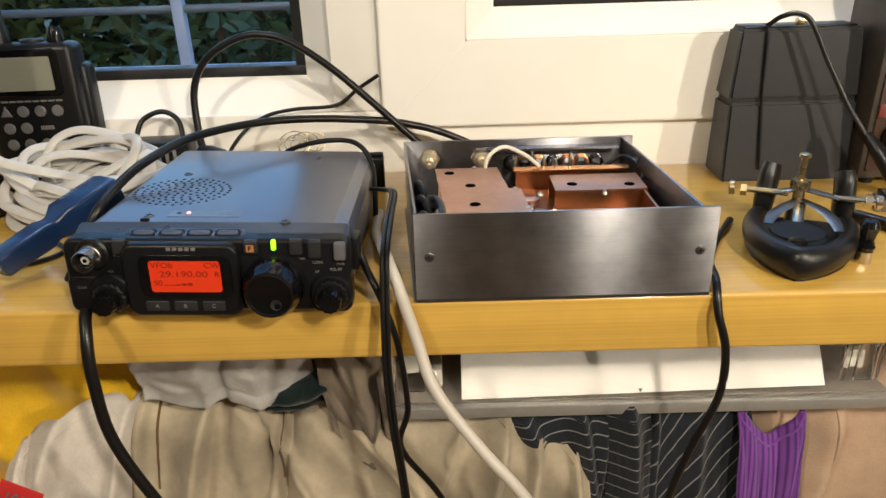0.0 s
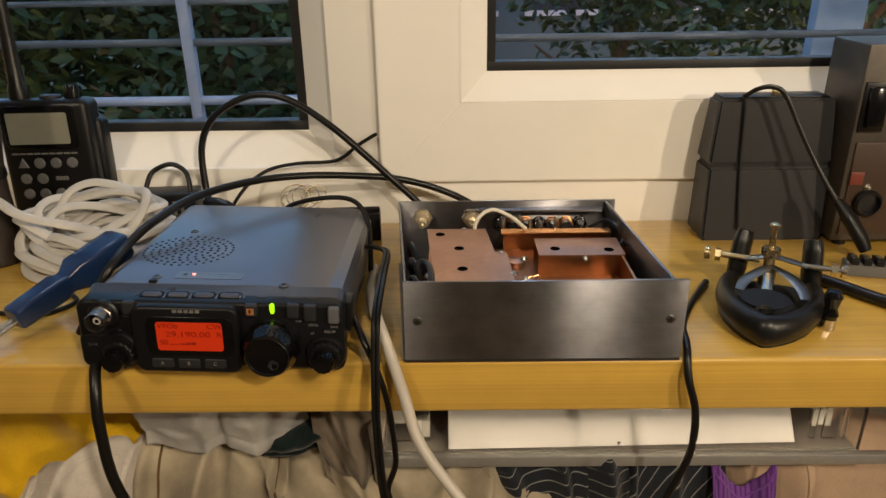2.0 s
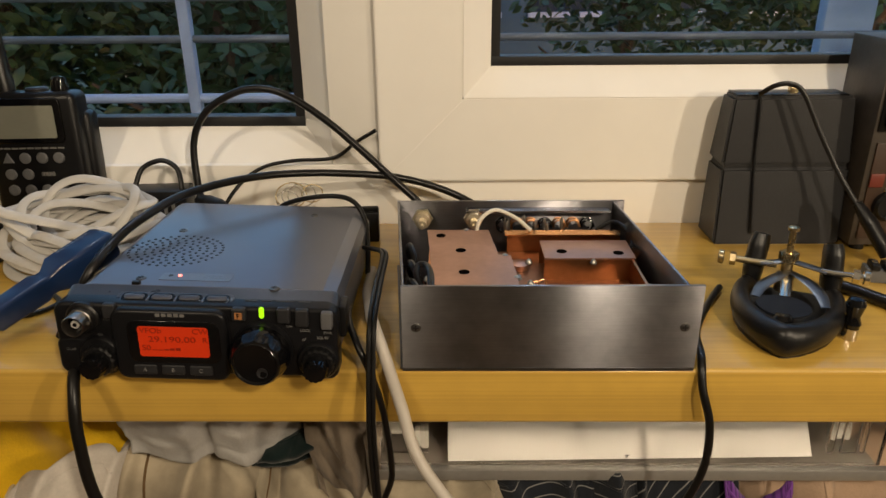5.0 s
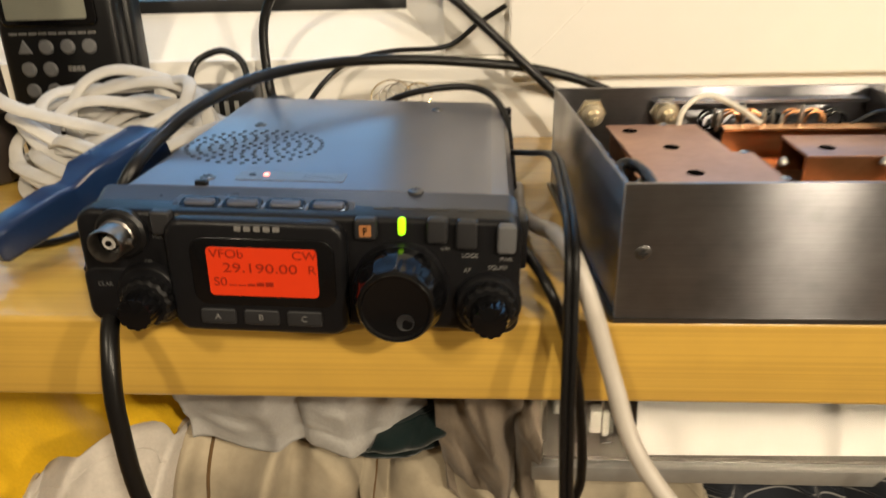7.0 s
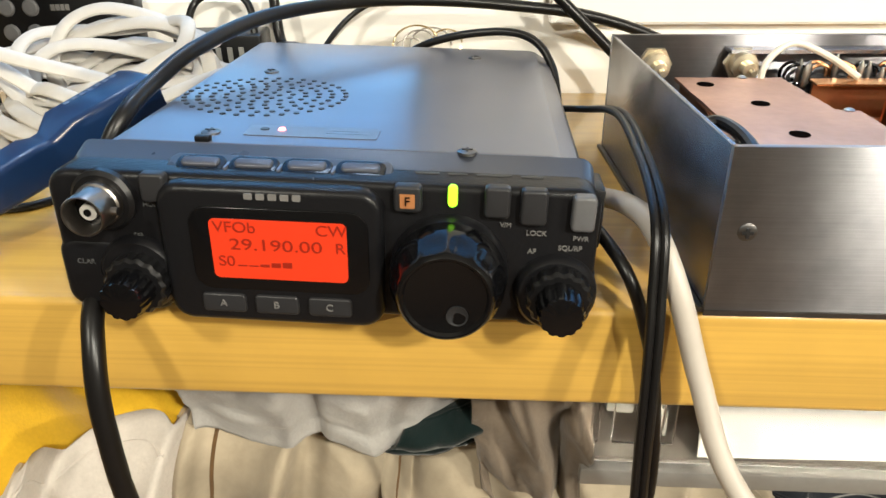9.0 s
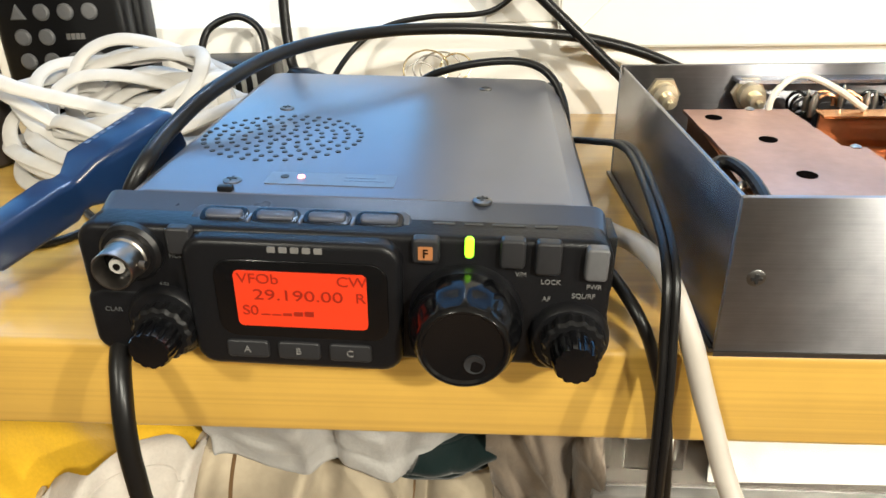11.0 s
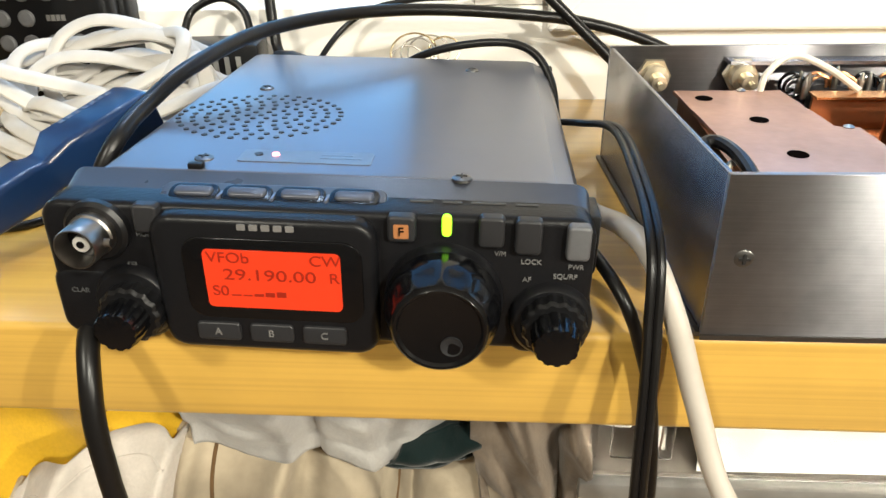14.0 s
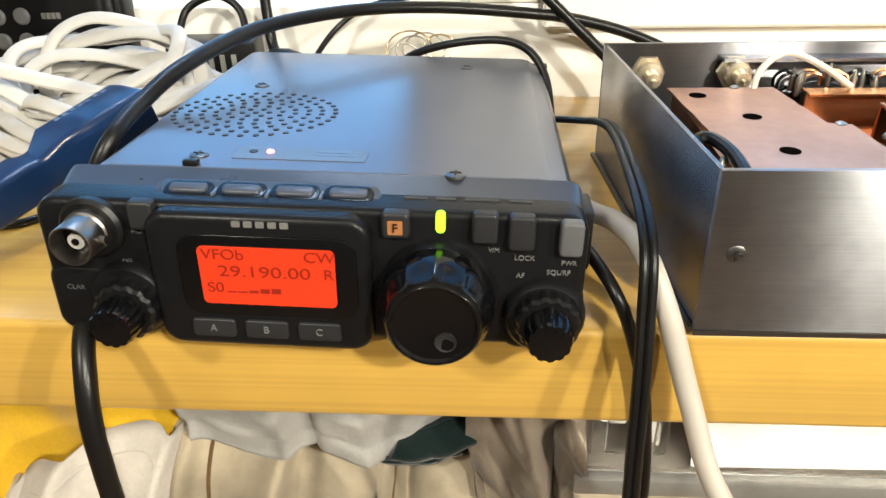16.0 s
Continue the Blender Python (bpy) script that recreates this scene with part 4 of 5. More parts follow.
def loft(sections, bevel_n=4, bm=None):
    """Rounded boxes along a line: sections of (point, half width, half height, corner), drawn across x and z, pushed along y."""
    b = bmesh.new()
    rings = []
    for (x, y, z), w, h, r in sections:
        rings.append([b.verts.new((x + px, y, z + pz)) for px, pz in rounded(-w, w, -h, h, r, bevel_n)])
    n = len(rings[0])
    for p, q in zip(rings, rings[1:]):
        for i in range(n):
            b.faces.new((p[i], p[(i + 1) % n], q[(i + 1) % n], q[i]))
    b.faces.new(rings[0])
    b.faces.new(rings[-1])
    bmesh.ops.recalc_face_normals(b, faces=b.faces)
    return join(bm, b)


tool = thing("blue_hand_tool", "blue plastic tool handle with steel shank", "tool", (-0.241, 0.016, 0.8875), turn=(14, 0, -30))
tool.scale = (0.84, 0.84, 0.84)
part("grip", loft([((0, -0.050, 0), 0.0072, 0.0072, 0.003), ((0, -0.048, 0), 0.0085, 0.0085, 0.003), ((0, -0.012, 0), 0.0092, 0.0092, 0.003), ((0, -0.007, 0), 0.0078, 0.0078, 0.003), ((0, -0.003, 0), 0.0078, 0.0078, 0.003), ((0, 0.006, 0.001), 0.0118, 0.0112, 0.003),
                   ((0, 0.046, 0.001), 0.0122, 0.0112, 0.003), ((0, 0.050, 0.001), 0.0105, 0.0095, 0.003)]), BLUE, tool)
for s in (-0.003, 0.003):
    part("shank", turned([(0.0016, 0.049), (0.0016, 0.085), (0.0010, 0.088)], (s, 0, -0.002), "y", 12), STEEL, tool)
for n in range(7):
    part("worn_mark", block(-0.0085, -0.0060, 0.014 + n * 0.0042, 0.0166 + n * 0.0042, 0.0120, 0.01235), mat("worn_blue_print", (0.12, 0.16, 0.26), 0.5), tool)

# ---- small things behind the radio ----
sb = thing("small_junction_box", "small black box with slotted sockets behind the radio", "junction box", (-0.228, 0.148, SHELF), turn=(0, 0, 4))
part("body", block(-0.022, 0.024, 0.0, 0.024, 0.0, 0.038, 0.0015), BLACK, sb)
for n in range(3):
    part("slot", block(0.000 + n * 0.006, 0.0025 + n * 0.006, -0.0012, -0.0002, 0.020, 0.032), mat("grey_slot", (0.25, 0.25, 0.24), 0.5), sb)
pl = thing("cable_plug", "black moulded plug lying behind the radio", "plug", (-0.186, 0.150, SHELF))
part("moulding", sweep([(-0.010, 0.004, 0.030), (-0.002, 0.0, 0.028), (0.008, -0.003, 0.0255), (0.014, -0.004, 0.024)], [0.0045, 0.0075, 0.0075, 0.0045], 0.9, 14), BLACK, pl)
part("body", block(-0.012, 0.008, -0.004, 0.010, 0.0, 0.024, 0.003), BLACK, pl)
cs = thing("connector_strip", "black ribbed connector strip behind the radio", "connector", (-0.081, 0.136, SHELF), turn=(0, 0, 3))
part("body", block(-0.010, 0.028, 0, 0.014, 0.0, 0.024, 0.001), BLACK, cs)
part("ridge", block(-0.010, 0.028, 0.002, 0.006, 0.024, 0.028, 0.0008), BLACK, cs)


def curl():
    rnd = random.Random(11)
    c = thing("thin_wire_tangle", "tangled thin bare wire loops behind the radio", "wire", (-0.118, 0.160, SHELF))
    for n in range(5):
        r = rnd.uniform(0.008, 0.015)
        cx, cy, cz = rnd.uniform(-0.010, 0.010), rnd.uniform(-0.004, 0.006), 0.028 + rnd.uniform(-0.002, 0.005)
        tip = rnd.uniform(-0.4, 0.4)
        pts = [(cx + r * math.cos(a), cy + 0.4 * r * math.sin(a + tip), cz + 0.75 * r * math.sin(a)) for a in [0.5 * i for i in range(13)]]
        part("wire_loop", sweep(pts, 0.0005, sides=6, steps=4), BRASS if n % 2 else mat("grey_wire", (0.35, 0.33, 0.3), 0.4, metal=0.6), c)
    part("wire_tail", sweep([(0.012, 0.0, 0.022), (0.0, -0.004, 0.006), (-0.02, -0.006, 0.001), (-0.05, -0.004, 0.018), (-0.064, 0.0, 0.026)], 0.0006, sides=6), BRASS, c)
    return c


curl()


def cable(name, label, pts, r, material=None, flat=1.0, up=(0, 0, 1)):
    c = thing(name, label, "cable")
    part("jacket", sweep(pts, r, flat, 12, 8, up=up), material or RUBBER, c)
    return c


cable("coaxial_cable", "thick black coaxial cable arching over the radio", [(-0.222, -0.020, 0.868), (-0.209, -0.019, 0.890), (-0.2, -0.012, 0.907), (-0.196, 0.008, 0.914), (-0.187, 0.03, 0.921), (-0.172, 0.070, 0.9242), (-0.141, 0.109, 0.923), (-0.105, 0.134, 0.919), (-0.0645, 0.150, 0.913), (-0.039, 0.156, 0.9085), (-0.012, 0.158, 0.901), (0.014, 0.157, 0.890), (0.035, 0.142, 0.880), (0.05, 0.130, 0.868), (0.06, 0.115, 0.866)], 0.0028)
cable("looped_cable", "black cable standing in a tall loop behind", [(-0.190, 0.150, 0.890), (-0.197, 0.16, 0.899), (-0.1985, 0.168, 0.934), (-0.186, 0.17, 0.958), (-0.16, 0.17, 0.973), (-0.137, 0.168, 0.975), (-0.116, 0.165, 0.968), (-0.09, 0.16, 0.951), (-0.065, 0.156, 0.9295), (-0.039, 0.151, 0.906), (-0.02, 0.148, 0.888), (-0.004, 0.142, 0.870), (0.012, 0.135, 0.866)], 0.0028)
cable("thin_black_wire", "thin black wire rising against the window frame", [(-0.182, 0.146, 0.866), (-0.175, 0.15, 0.887), (-0.163, 0.166, 0.903), (-0.146, 0.172, 0.913), (-0.123, 0.175, 0.917), (-0.091, 0.176, 0.919), (-0.072, 0.175, 0.932), (-0.056, 0.172, 0.942)], 0.0015)
cable("small_looped_cable", "short black cable loop beside the small box", [(-0.246, 0.150, 0.895), (-0.244, 0.156, 0.905), (-0.24, 0.163, 0.915), (-0.225, 0.165, 0.9205), (-0.213, 0.163, 0.914), (-0.209, 0.156, 0.900), (-0.210, 0.152, 0.888)], 0.0020)
cable("hanging_cable", "thick black cable hanging from below the radio", [(-0.185, 0.02, 0.8655), (-0.196, -0.030, 0.866), (-0.197, -0.052, 0.868), (-0.194, -0.066, 0.856), (-0.193, -0.072, 0.834), (-0.19, -0.074, 0.797), (-0.174, -0.074, 0.752), (-0.15, -0.072, 0.70), (-0.13, -0.060, 0.64), (-0.12, -0.03, 0.58)], 0.0032)
twin = thing("twin_power_lead", "flat black twin lead hanging over the shelf edge", "cable")
run = [(-0.070, 0.100, 0.876), (-0.062, 0.07, 0.886), (-0.047, 0.055, 0.8905), (-0.0385, 0.03, 0.897), (-0.038, -0.01, 0.898), (-0.0385, -0.045, 0.892), (-0.039, -0.0565, 0.872), (-0.0393, -0.063, 0.85), (-0.0393, -0.066, 0.83), (-0.038, -0.068, 0.795), (-0.0345, -0.068, 0.755), (-0.03, -0.065, 0.66), (-0.03, -0.05, 0.58)]
for s in (-0.00125, 0.00125):
    part("conductor_jacket", sweep([(x + s, y, z) for x, y, z in run], 0.00135, 1.0, 10, 8, up=(0, 1, 0)), RUBBER, twin)
cable("black_lead", "thin black lead crossing the twin lead", [(-0.060, 0.020, 0.870), (-0.058, 0.0, 0.875), (-0.053, -0.030, 0.881), (-0.046, -0.0475, 0.876), (-0.040, -0.0505, 0.861), (-0.034, -0.0510, 0.836), (-0.031, -0.0515, 0.796), (-0.036, -0.052, 0.768), (-0.014, -0.05, 0.728), (0.01, -0.045, 0.66), (0.02, -0.04, 0.58)], 0.0019)
cable("arched_lead", "thin black lead arching behind the radio's corner", [(-0.125, 0.118, 0.893), (-0.119, 0.114, 0.901), (-0.1, 0.110, 0.9075), (-0.078, 0.106, 0.910), (-0.065, 0.100, 0.907), (-0.0575, 0.092, 0.897), (-0.055, 0.08, 0.882), (-0.054, 0.065, 0.868)], 0.0018)
cable("white_cable", "thick white cable hanging over the shelf edge", [(-0.052, 0.075, 0.8662), (-0.052, 0.045, 0.8665), (-0.047, 0.01, 0.874), (-0.0425, -0.02, 0.884), (-0.0385, -0.040, 0.886), (-0.032, -0.0500, 0.872), (-0.0238, -0.057, 0.846), (-0.0145, -0.069, 0.821), (0.009, -0.085, 0.794), (0.033, -0.095, 0.767), (0.07, -0.095, 0.70), (0.09, -0.07, 0.58)], 0.0033, mat("ivory_cable_jacket", (0.50, 0.455, 0.40), 0.42, scale=15, bump=0.08, stain=0.12))
cable("looping_black_cable", "black cable looping down from the amplifier box", [(0.180, 0.050, 0.8645), (0.160, 0.018, 0.8645), (0.146, -0.010, 0.8645), (0.139, -0.040, 0.8668), (0.138, -0.0515, 0.853), (0.1435, -0.055, 0.831), (0.143, -0.056, 0.802), (0.132, -0.056, 0.767), (0.123, -0.055, 0.728), (0.115, -0.05, 0.66), (0.115, -0.04, 0.58)], 0.0023)
cable("key_lead", "thick black lead running from the morse key", [(0.250, 0.056, 0.8665), (0.264, 0.040, 0.8665), (0.285, 0.012, 0.8665), (0.315, -0.012, 0.8665), (0.36, -0.020, 0.8665), (0.42, -0.01, 0.8665)], 0.0042)
cable("thin_lead", "thin black lead on the shelf beside the key", [(0.306, 0.084, 0.8645), (0.322, 0.060, 0.8635), (0.335, 0.03, 0.8635), (0.36, 0.015, 0.8635)], 0.0014)
cable("black_wire_loop", "thin black wire looping on the shelf", [(-0.36, 0.05, 0.864), (-0.325, 0.028, 0.8637), (-0.29, 0.014, 0.8637), (-0.262, 0.014, 0.8637), (-0.25, 0.03, 0.8637), (-0.262, 0.045, 0.8637)], 0.0017)

# ---- tray below the shelf ----
tr = thing("paper_tray", "clear plastic tray with white sheet and metal rail", "tray", (0, -0.0057, 0.8174))
tr.scale = (1.034, 1.034, 1.034)
part("front_wall", block(-0.045, 0.268, 0.0, 0.0015, -0.052, 0.0088), PLASTIC_CLEAR, tr)
part("side_wall", block(-0.045, -0.0435, 0.0017, 0.19, -0.052, 0.0088), PLASTIC_CLEAR, tr)
part("side_wall", block(0.2665, 0.268, 0.0017, 0.19, -0.052, 0.0088), PLASTIC_CLEAR, tr)
part("tray_floor", block(-0.043, 0.266, 0.0017, 0.19, -0.052, -0.0505), mat("translucent_floor", (0.12, 0.105, 0.09), 0.4), tr)
part("rail", block(-0.045, 0.285, -0.006, -0.0004, -0.0585, -0.0505, 0.001), RAIL, tr, "satin metal rail along the tray")
for x, w in ((0.240, 0.010), (0.252, 0.003), (0.232, 0.004), (-0.034, 0.012), (-0.016, 0.005), (-0.042, 0.003)):
    part("moulded_rib", block(x, x + w, -0.003, -0.0002, -0.040, -0.012, 0.001), PLASTIC_CLEAR, tr)
for o in tr.children:
    if o.name.startswith(("front_wall", "side_wall", "moulded_rib")):
        o.visible_shadow = False
# Inserts lightened in colour to stand for bright highlights on the tray.
for x, z, w in ((-0.036, -0.030, 0.010), (-0.020, -0.040, 0.008), (0.236, -0.034, 0.012), (0.250, -0.020, 0.008)):
    part("pale_insert", block(x, x + w, 0.004, 0.010, z, z + 0.012, 0.001), mat("highlit_pale_plastic", (0.4, 0.38, 0.34), 0.4), tr)
part("clip", block(0.244, 0.262, -0.003, -0.0002, -0.008, -0.002, 0.001), CHROME, tr)
sh = thing("paper_sheet", "white paper sheet standing in the clear tray", "paper", (0.0, -0.0031, 0.7673))
sh.scale = (1.034, 1.034, 1.034)
b = bmesh.new()
f = [b.verts.new(c) for c in ((0.0005, 0, -0.0015), (0.2265, 0, 0.0025), (0.217, 0.010, 0.0475), (0.0008, 0.010, 0.0475))]
k2 = [b.verts.new(v.co + Vector((0, 0.0005, 0))) for v in f]
b.faces.new(f)
b.faces.new(k2[::-1])
for i in range(4):
    b.faces.new((f[i], k2[i], k2[(i + 1) % 4], f[(i + 1) % 4]))
bmesh.ops.recalc_face_normals(b, faces=b.faces)
part("sheet", b, PAPER, sh)
b = bmesh.new()
b.faces.new([b.verts.new(c) for c in ((0.1105, 0.0002, 0.0035), (0.1135, 0.0002, 0.0035), (0.112, -0.0002, 0.0008))])
part("printed_triangle", b, GASKET, sh)

# ---- clothes below the shelf ----
low = part("lower_shelf", block(-0.9, 0.9, -0.12, 0.178, 0.43, 0.46, 0.002), WOOD)
tagged(low, "plain wooden lower shelf under the clothes", "shelf")


def resample(points, n):
    path = spline(points, 12)
    out = []
    for i in range(n + 1):
        u = i / n * (len(path) - 1)
        k = min(int(u), len(path) - 2)
        out.append(path[k].lerp(path[k + 1], u - k))
    return out


def garment(name, label, top, bottom, material, folds, amp, seed, belly=0.012, nu=110, nv=60, wrap=0.03, uvturn=0.0, crease=1.0, seams=(0.5,), seam_material=None, ridges=(), parent=None):
    """A hanging piece of cloth between two edges: rounded folds with sharp creases between them, its upper edge turned back."""
    bm = bmesh.new()
    uv = bm.loops.layers.uv.new("UVMap")
    a, z = resample(top, nu), resample(bottom, nu)
    grid = []
    for j in range(nv + 1):
        v = j / nv
        row = []
        for i in range(nu + 1):
            u = i / nu
            p = a[i].lerp(z[i], v)
            n1 = noise.noise(Vector((u * folds * 0.8 + seed, v * 1.8, seed)))
            n2 = noise.noise(Vector((u * folds * 1.9 + seed * 3, v * 4.1 + n1, seed + 5)))
            n3 = noise.noise(Vector((u * folds * 6 + seed, v * 12 + 2 * n2, seed + 9)))
            turn = folds * u + 1.1 * n1 + 0.25 * n2
            pleat = 0.6 if ridges else abs(math.sin(math.pi * turn)) ** 0.55
            out = amp * (1.1 * (pleat - 0.6) + 0.9 * n2 + 0.14 * n3 * crease) * (0.4 + 0.6 * min(1, v * 4))
            for u0, u1, bend, w, h in ridges:
                f = min(1.4, v * 2.6)
                d = u - (u0 + (u1 - u0) * f + bend * math.sin(math.pi * min(1, f))) - 0.012 * n1
                out += 1.5 * h * math.exp(-abs(d / (w if d < 0 else 0.3 * w)) ** 1.5)
            roll = max(0, 1 - v / 0.12)
            p = p + Vector((0.25 * amp * n2, -out - belly * math.sin(math.pi * min(1, v * 1.2)) + wrap * roll * roll, (-0.006 * roll * roll + 0.35 * amp * n2 * (1 - v))))
            row.append(bm.verts.new(p))
        grid.append(row)
    ca, sa = math.cos(uvturn), math.sin(uvturn)
    for j in range(nv):
        for i in range(nu):
            f = bm.faces.new((grid[j][i], grid[j + 1][i], grid[j + 1][i + 1], grid[j][i + 1]))
            for loop, (di, dj) in zip(f.loops, ((0, 0), (0, 1), (1, 1), (1, 0))):
                x, y = (i + di) / nu * (top[-1][0] - top[0][0]) * 10, 3 * (j + dj) / nv
                loop[uv].uv = (x * ca + y * sa, y * ca - x * sa)
    lines = [[grid[j][int(nu * f)].co.copy() for j in range(2, max(12, nv // 4), 2)] for f in seams]
    lines += [[grid[2][i].co.copy() for i in range(0, nu + 1, 4)]]
    ob = part(name, bm, material, parent, angle=3)
    for n, line in enumerate(lines):
        part("seam" if n < len(lines) - 1 else "hem", sweep([p + Vector((0, -0.0006, 0)) for p in line], 0.0011, 0.8, 6, 3), seam_material if seam_material and n < len(lines) - 1 else material, ob)
    mod = ob.modifiers.new("thickness", "SOLIDIFY")
    mod.thickness, mod.offset = 0.0016, 0
    if parent:
        ob["label"] = label
        return ob
    return tagged(ob, label, "clothing", "clothes under the shelf")


B = 0.465
garment("brown_garment", "brown soft fabric hanging under the tray", [(0.17, 0.022, 0.765), (0.25, 0.020, 0.765), (0.40, 0.020, 0.767)], [(0.16, 0.006, B), (0.25, 0.006, B), (0.40, 0.006, B)], BROWN, 4, 0.010, 21, nu=80, ridges=((0.30, 0.26, 0, 0.06, 0.010), (0.52, 0.40, 0.03, 0.10, 0.014), (0.80, 0.74, 0, 0.08, 0.012)))
suit = garment("pinstripe_garment", "dark pinstriped cloth crumpled under the tray", [(0.118, 0.004, 0.768), (0.150, 0.002, 0.768), (0.190, 0.002, 0.768)], [(0.124, -0.012, B), (0.160, -0.012, B), (0.205, -0.012, B)], PINSTRIPE, 2, 0.005, 3, uvturn=0.62, wrap=0.008, ridges=((0.15, 0.10, 0, 0.10, 0.006), (0.62, 0.50, 0, 0.20, 0.005)), seams=())
garment("folded_sleeve", "rolled pinstriped sleeve", [(0.094, -0.002, 0.764), (0.108, -0.010, 0.769), (0.122, -0.004, 0.766)], [(0.100, -0.014, B), (0.122, -0.024, B), (0.144, -0.014, B)], PINSTRIPE, 2, 0.004, 5, uvturn=1.42, wrap=0.010, nu=60, ridges=((0.55, 0.50, 0, 0.40, 0.008),), seams=(), parent=suit)
garment("folded_front", "crumpled pinstriped front", [(0.012, 0.004, 0.757), (0.045, -0.002, 0.763), (0.075, -0.004, 0.765), (0.100, -0.002, 0.760)], [(0.030, -0.010, B), (0.060, -0.014, B), (0.085, -0.016, B), (0.108, -0.012, B)], PINSTRIPE, 2, 0.006, 12, uvturn=1.28, wrap=0.012, nu=80, ridges=((0.25, 0.55, 0.05, 0.12, 0.008), (0.70, 0.85, 0, 0.10, 0.008), (0.95, 0.60, 0.08, 0.08, 0.005)), seams=(), parent=suit)
garment("purple_jumper", "purple ribbed knitted garment hanging under the tray", [(0.180, -0.006, 0.766), (0.188, -0.008, 0.752), (0.203, -0.008, 0.739), (0.218, -0.008, 0.752), (0.224, -0.006, 0.766)], [(0.186, -0.022, B), (0.196, -0.022, B), (0.206, -0.022, B), (0.214, -0.022, B), (0.220, -0.022, B)], PURPLE, 3, 0.004, 8, wrap=0.004, nu=70, seams=())
garment("yellow_shirt", "bright yellow jersey shirt stuffed under the shelf", [(-0.48, 0.040, 0.8258), (-0.34, 0.040, 0.8258), (-0.190, 0.036, 0.8258)], [(-0.48, 0.018, B), (-0.36, 0.020, B), (-0.24, 0.030, 0.66)], YELLOW, 3, 0.010, 15, wrap=0.006, ridges=((0.35, 0.75, -0.10, 0.10, 0.010), (0.62, 0.95, 0, 0.08, 0.008), (0.1, 0.3, 0.1, 0.1, 0.01)), seams=())
garment("offwhite_garment", "off-white crumpled cotton garment over the trousers", [(-0.312, -0.004, 0.728), (-0.292, -0.010, 0.746), (-0.268, -0.012, 0.764), (-0.235, -0.006, 0.772), (-0.212, 0.006, 0.768)], [(-0.312, -0.020, B), (-0.290, -0.020, B), (-0.272, -0.014, B), (-0.262, -0.006, B), (-0.250, 0.006, B)], OFFWHITE, 2.5, 0.008, 31, wrap=0.02, ridges=((0.55, 0.30, 0, 0.14, 0.010), (0.92, 0.70, 0.05, 0.08, 0.010), (0.25, 0.22, 0, 0.05, 0.008)), seams=(0.3,))
garment("cream_trousers", "cream twill trousers crumpled under the shelf", [(-0.240, 0.014, 0.763), (-0.205, 0.012, 0.768), (-0.168, 0.010, 0.768), (-0.131, 0.010, 0.764), (-0.097, 0.010, 0.767), (-0.048, 0.008, 0.764), (-0.010, 0.008, 0.752), (0.024, -0.014, 0.760), (0.053, -0.020, 0.745), (0.082, -0.024, 0.735)],
        [(-0.262, 0.002, B), (-0.225, -0.006, B), (-0.19, -0.008, B), (-0.15, -0.008, B), (-0.11, -0.008, B), (-0.06, -0.010, B), (-0.02, -0.012, B), (0.02, -0.028, B), (0.055, -0.034, B), (0.088, -0.038, B)], CREAM, 6, 0.010, 2, seams=(0.115, 0.37), nu=240, nv=120, wrap=0.020,
        ridges=((0.225, 0.17, 0, 0.028, 0.013), (0.25, 0.47, 0.05, 0.045, 0.009), (0.40, 0.36, 0, 0.05, -0.010), (0.46, 0.66, 0.03, 0.035, 0.011), (0.09, 0.05, 0, 0.04, 0.008), (0.70, 0.61, 0, 0.05, 0.009), (0.33, 0.30, 0.02, 0.025, -0.007), (0.80, 0.73, 0, 0.025, 0.007), (0.885, 0.82, 0, 0.03, 0.010), (0.975, 0.965, 0, 0.022, 0.012)),
        seam_material=cloth("brown_seam_tape", (0.13, 0.075, 0.03), stain=0.4))
garment("white_towel", "white cotton towel folded under the shelf", [(-0.205, 0.006, 0.8258), (-0.150, 0.002, 0.8258), (-0.094, 0.008, 0.8258)], [(-0.207, 0.004, 0.768), (-0.178, -0.004, 0.7655), (-0.150, -0.004, 0.770), (-0.118, -0.002, 0.766), (-0.094, 0.006, 0.776)], WHITECLOTH, 2.6, 0.005, 44, belly=0.010, wrap=0.008, nv=40, seams=(), ridges=((0.15, 0.02, 0, 0.12, 0.004), (0.42, 0.40, 0.03, 0.08, 0.003), (0.60, 0.52, 0, 0.07, -0.003), (0.85, 0.72, 0.04, 0.10, 0.004)))
garment("teal_cloth", "dark teal cloth edge tucked under the shelf", [(-0.114, 0.007, 0.778), (-0.098, 0.006, 0.786), (-0.084, 0.006, 0.794)], [(-0.130, 0.004, 0.756), (-0.104, 0.002, 0.7580), (-0.084, 0.004, 0.768)], TEAL, 2, 0.002, 51, wrap=0.004, nu=30, nv=16, seams=())
garment("crumpled_bag", "crumpled pale fabric bag beside the trousers", [(-0.094, 0.012, 0.8258), (-0.072, 0.010, 0.8258), (-0.040, 0.012, 0.8258)], [(-0.085, -0.002, 0.742), (-0.066, -0.004, 0.716), (-0.046, 0.0, 0.714)], BAGCLOTH, 1.8, 0.006, 61, wrap=0.006, nu=70, nv=44, ridges=((0.15, 0.55, 0, 0.10, 0.007), (0.45, 0.90, 0.05, 0.08, 0.006), (0.75, 0.80, 0.1, 0.10, -0.006)), seams=())
tag = thing("red_tag", "red printed cloth tag on the garment", "tag", (-0.272, -0.050, 0.735), turn=(0, 30, 0))
part("patch", block(-0.013, 0.013, 0, 0.0012, -0.020, 0.010, 0.0004), RED, tag)
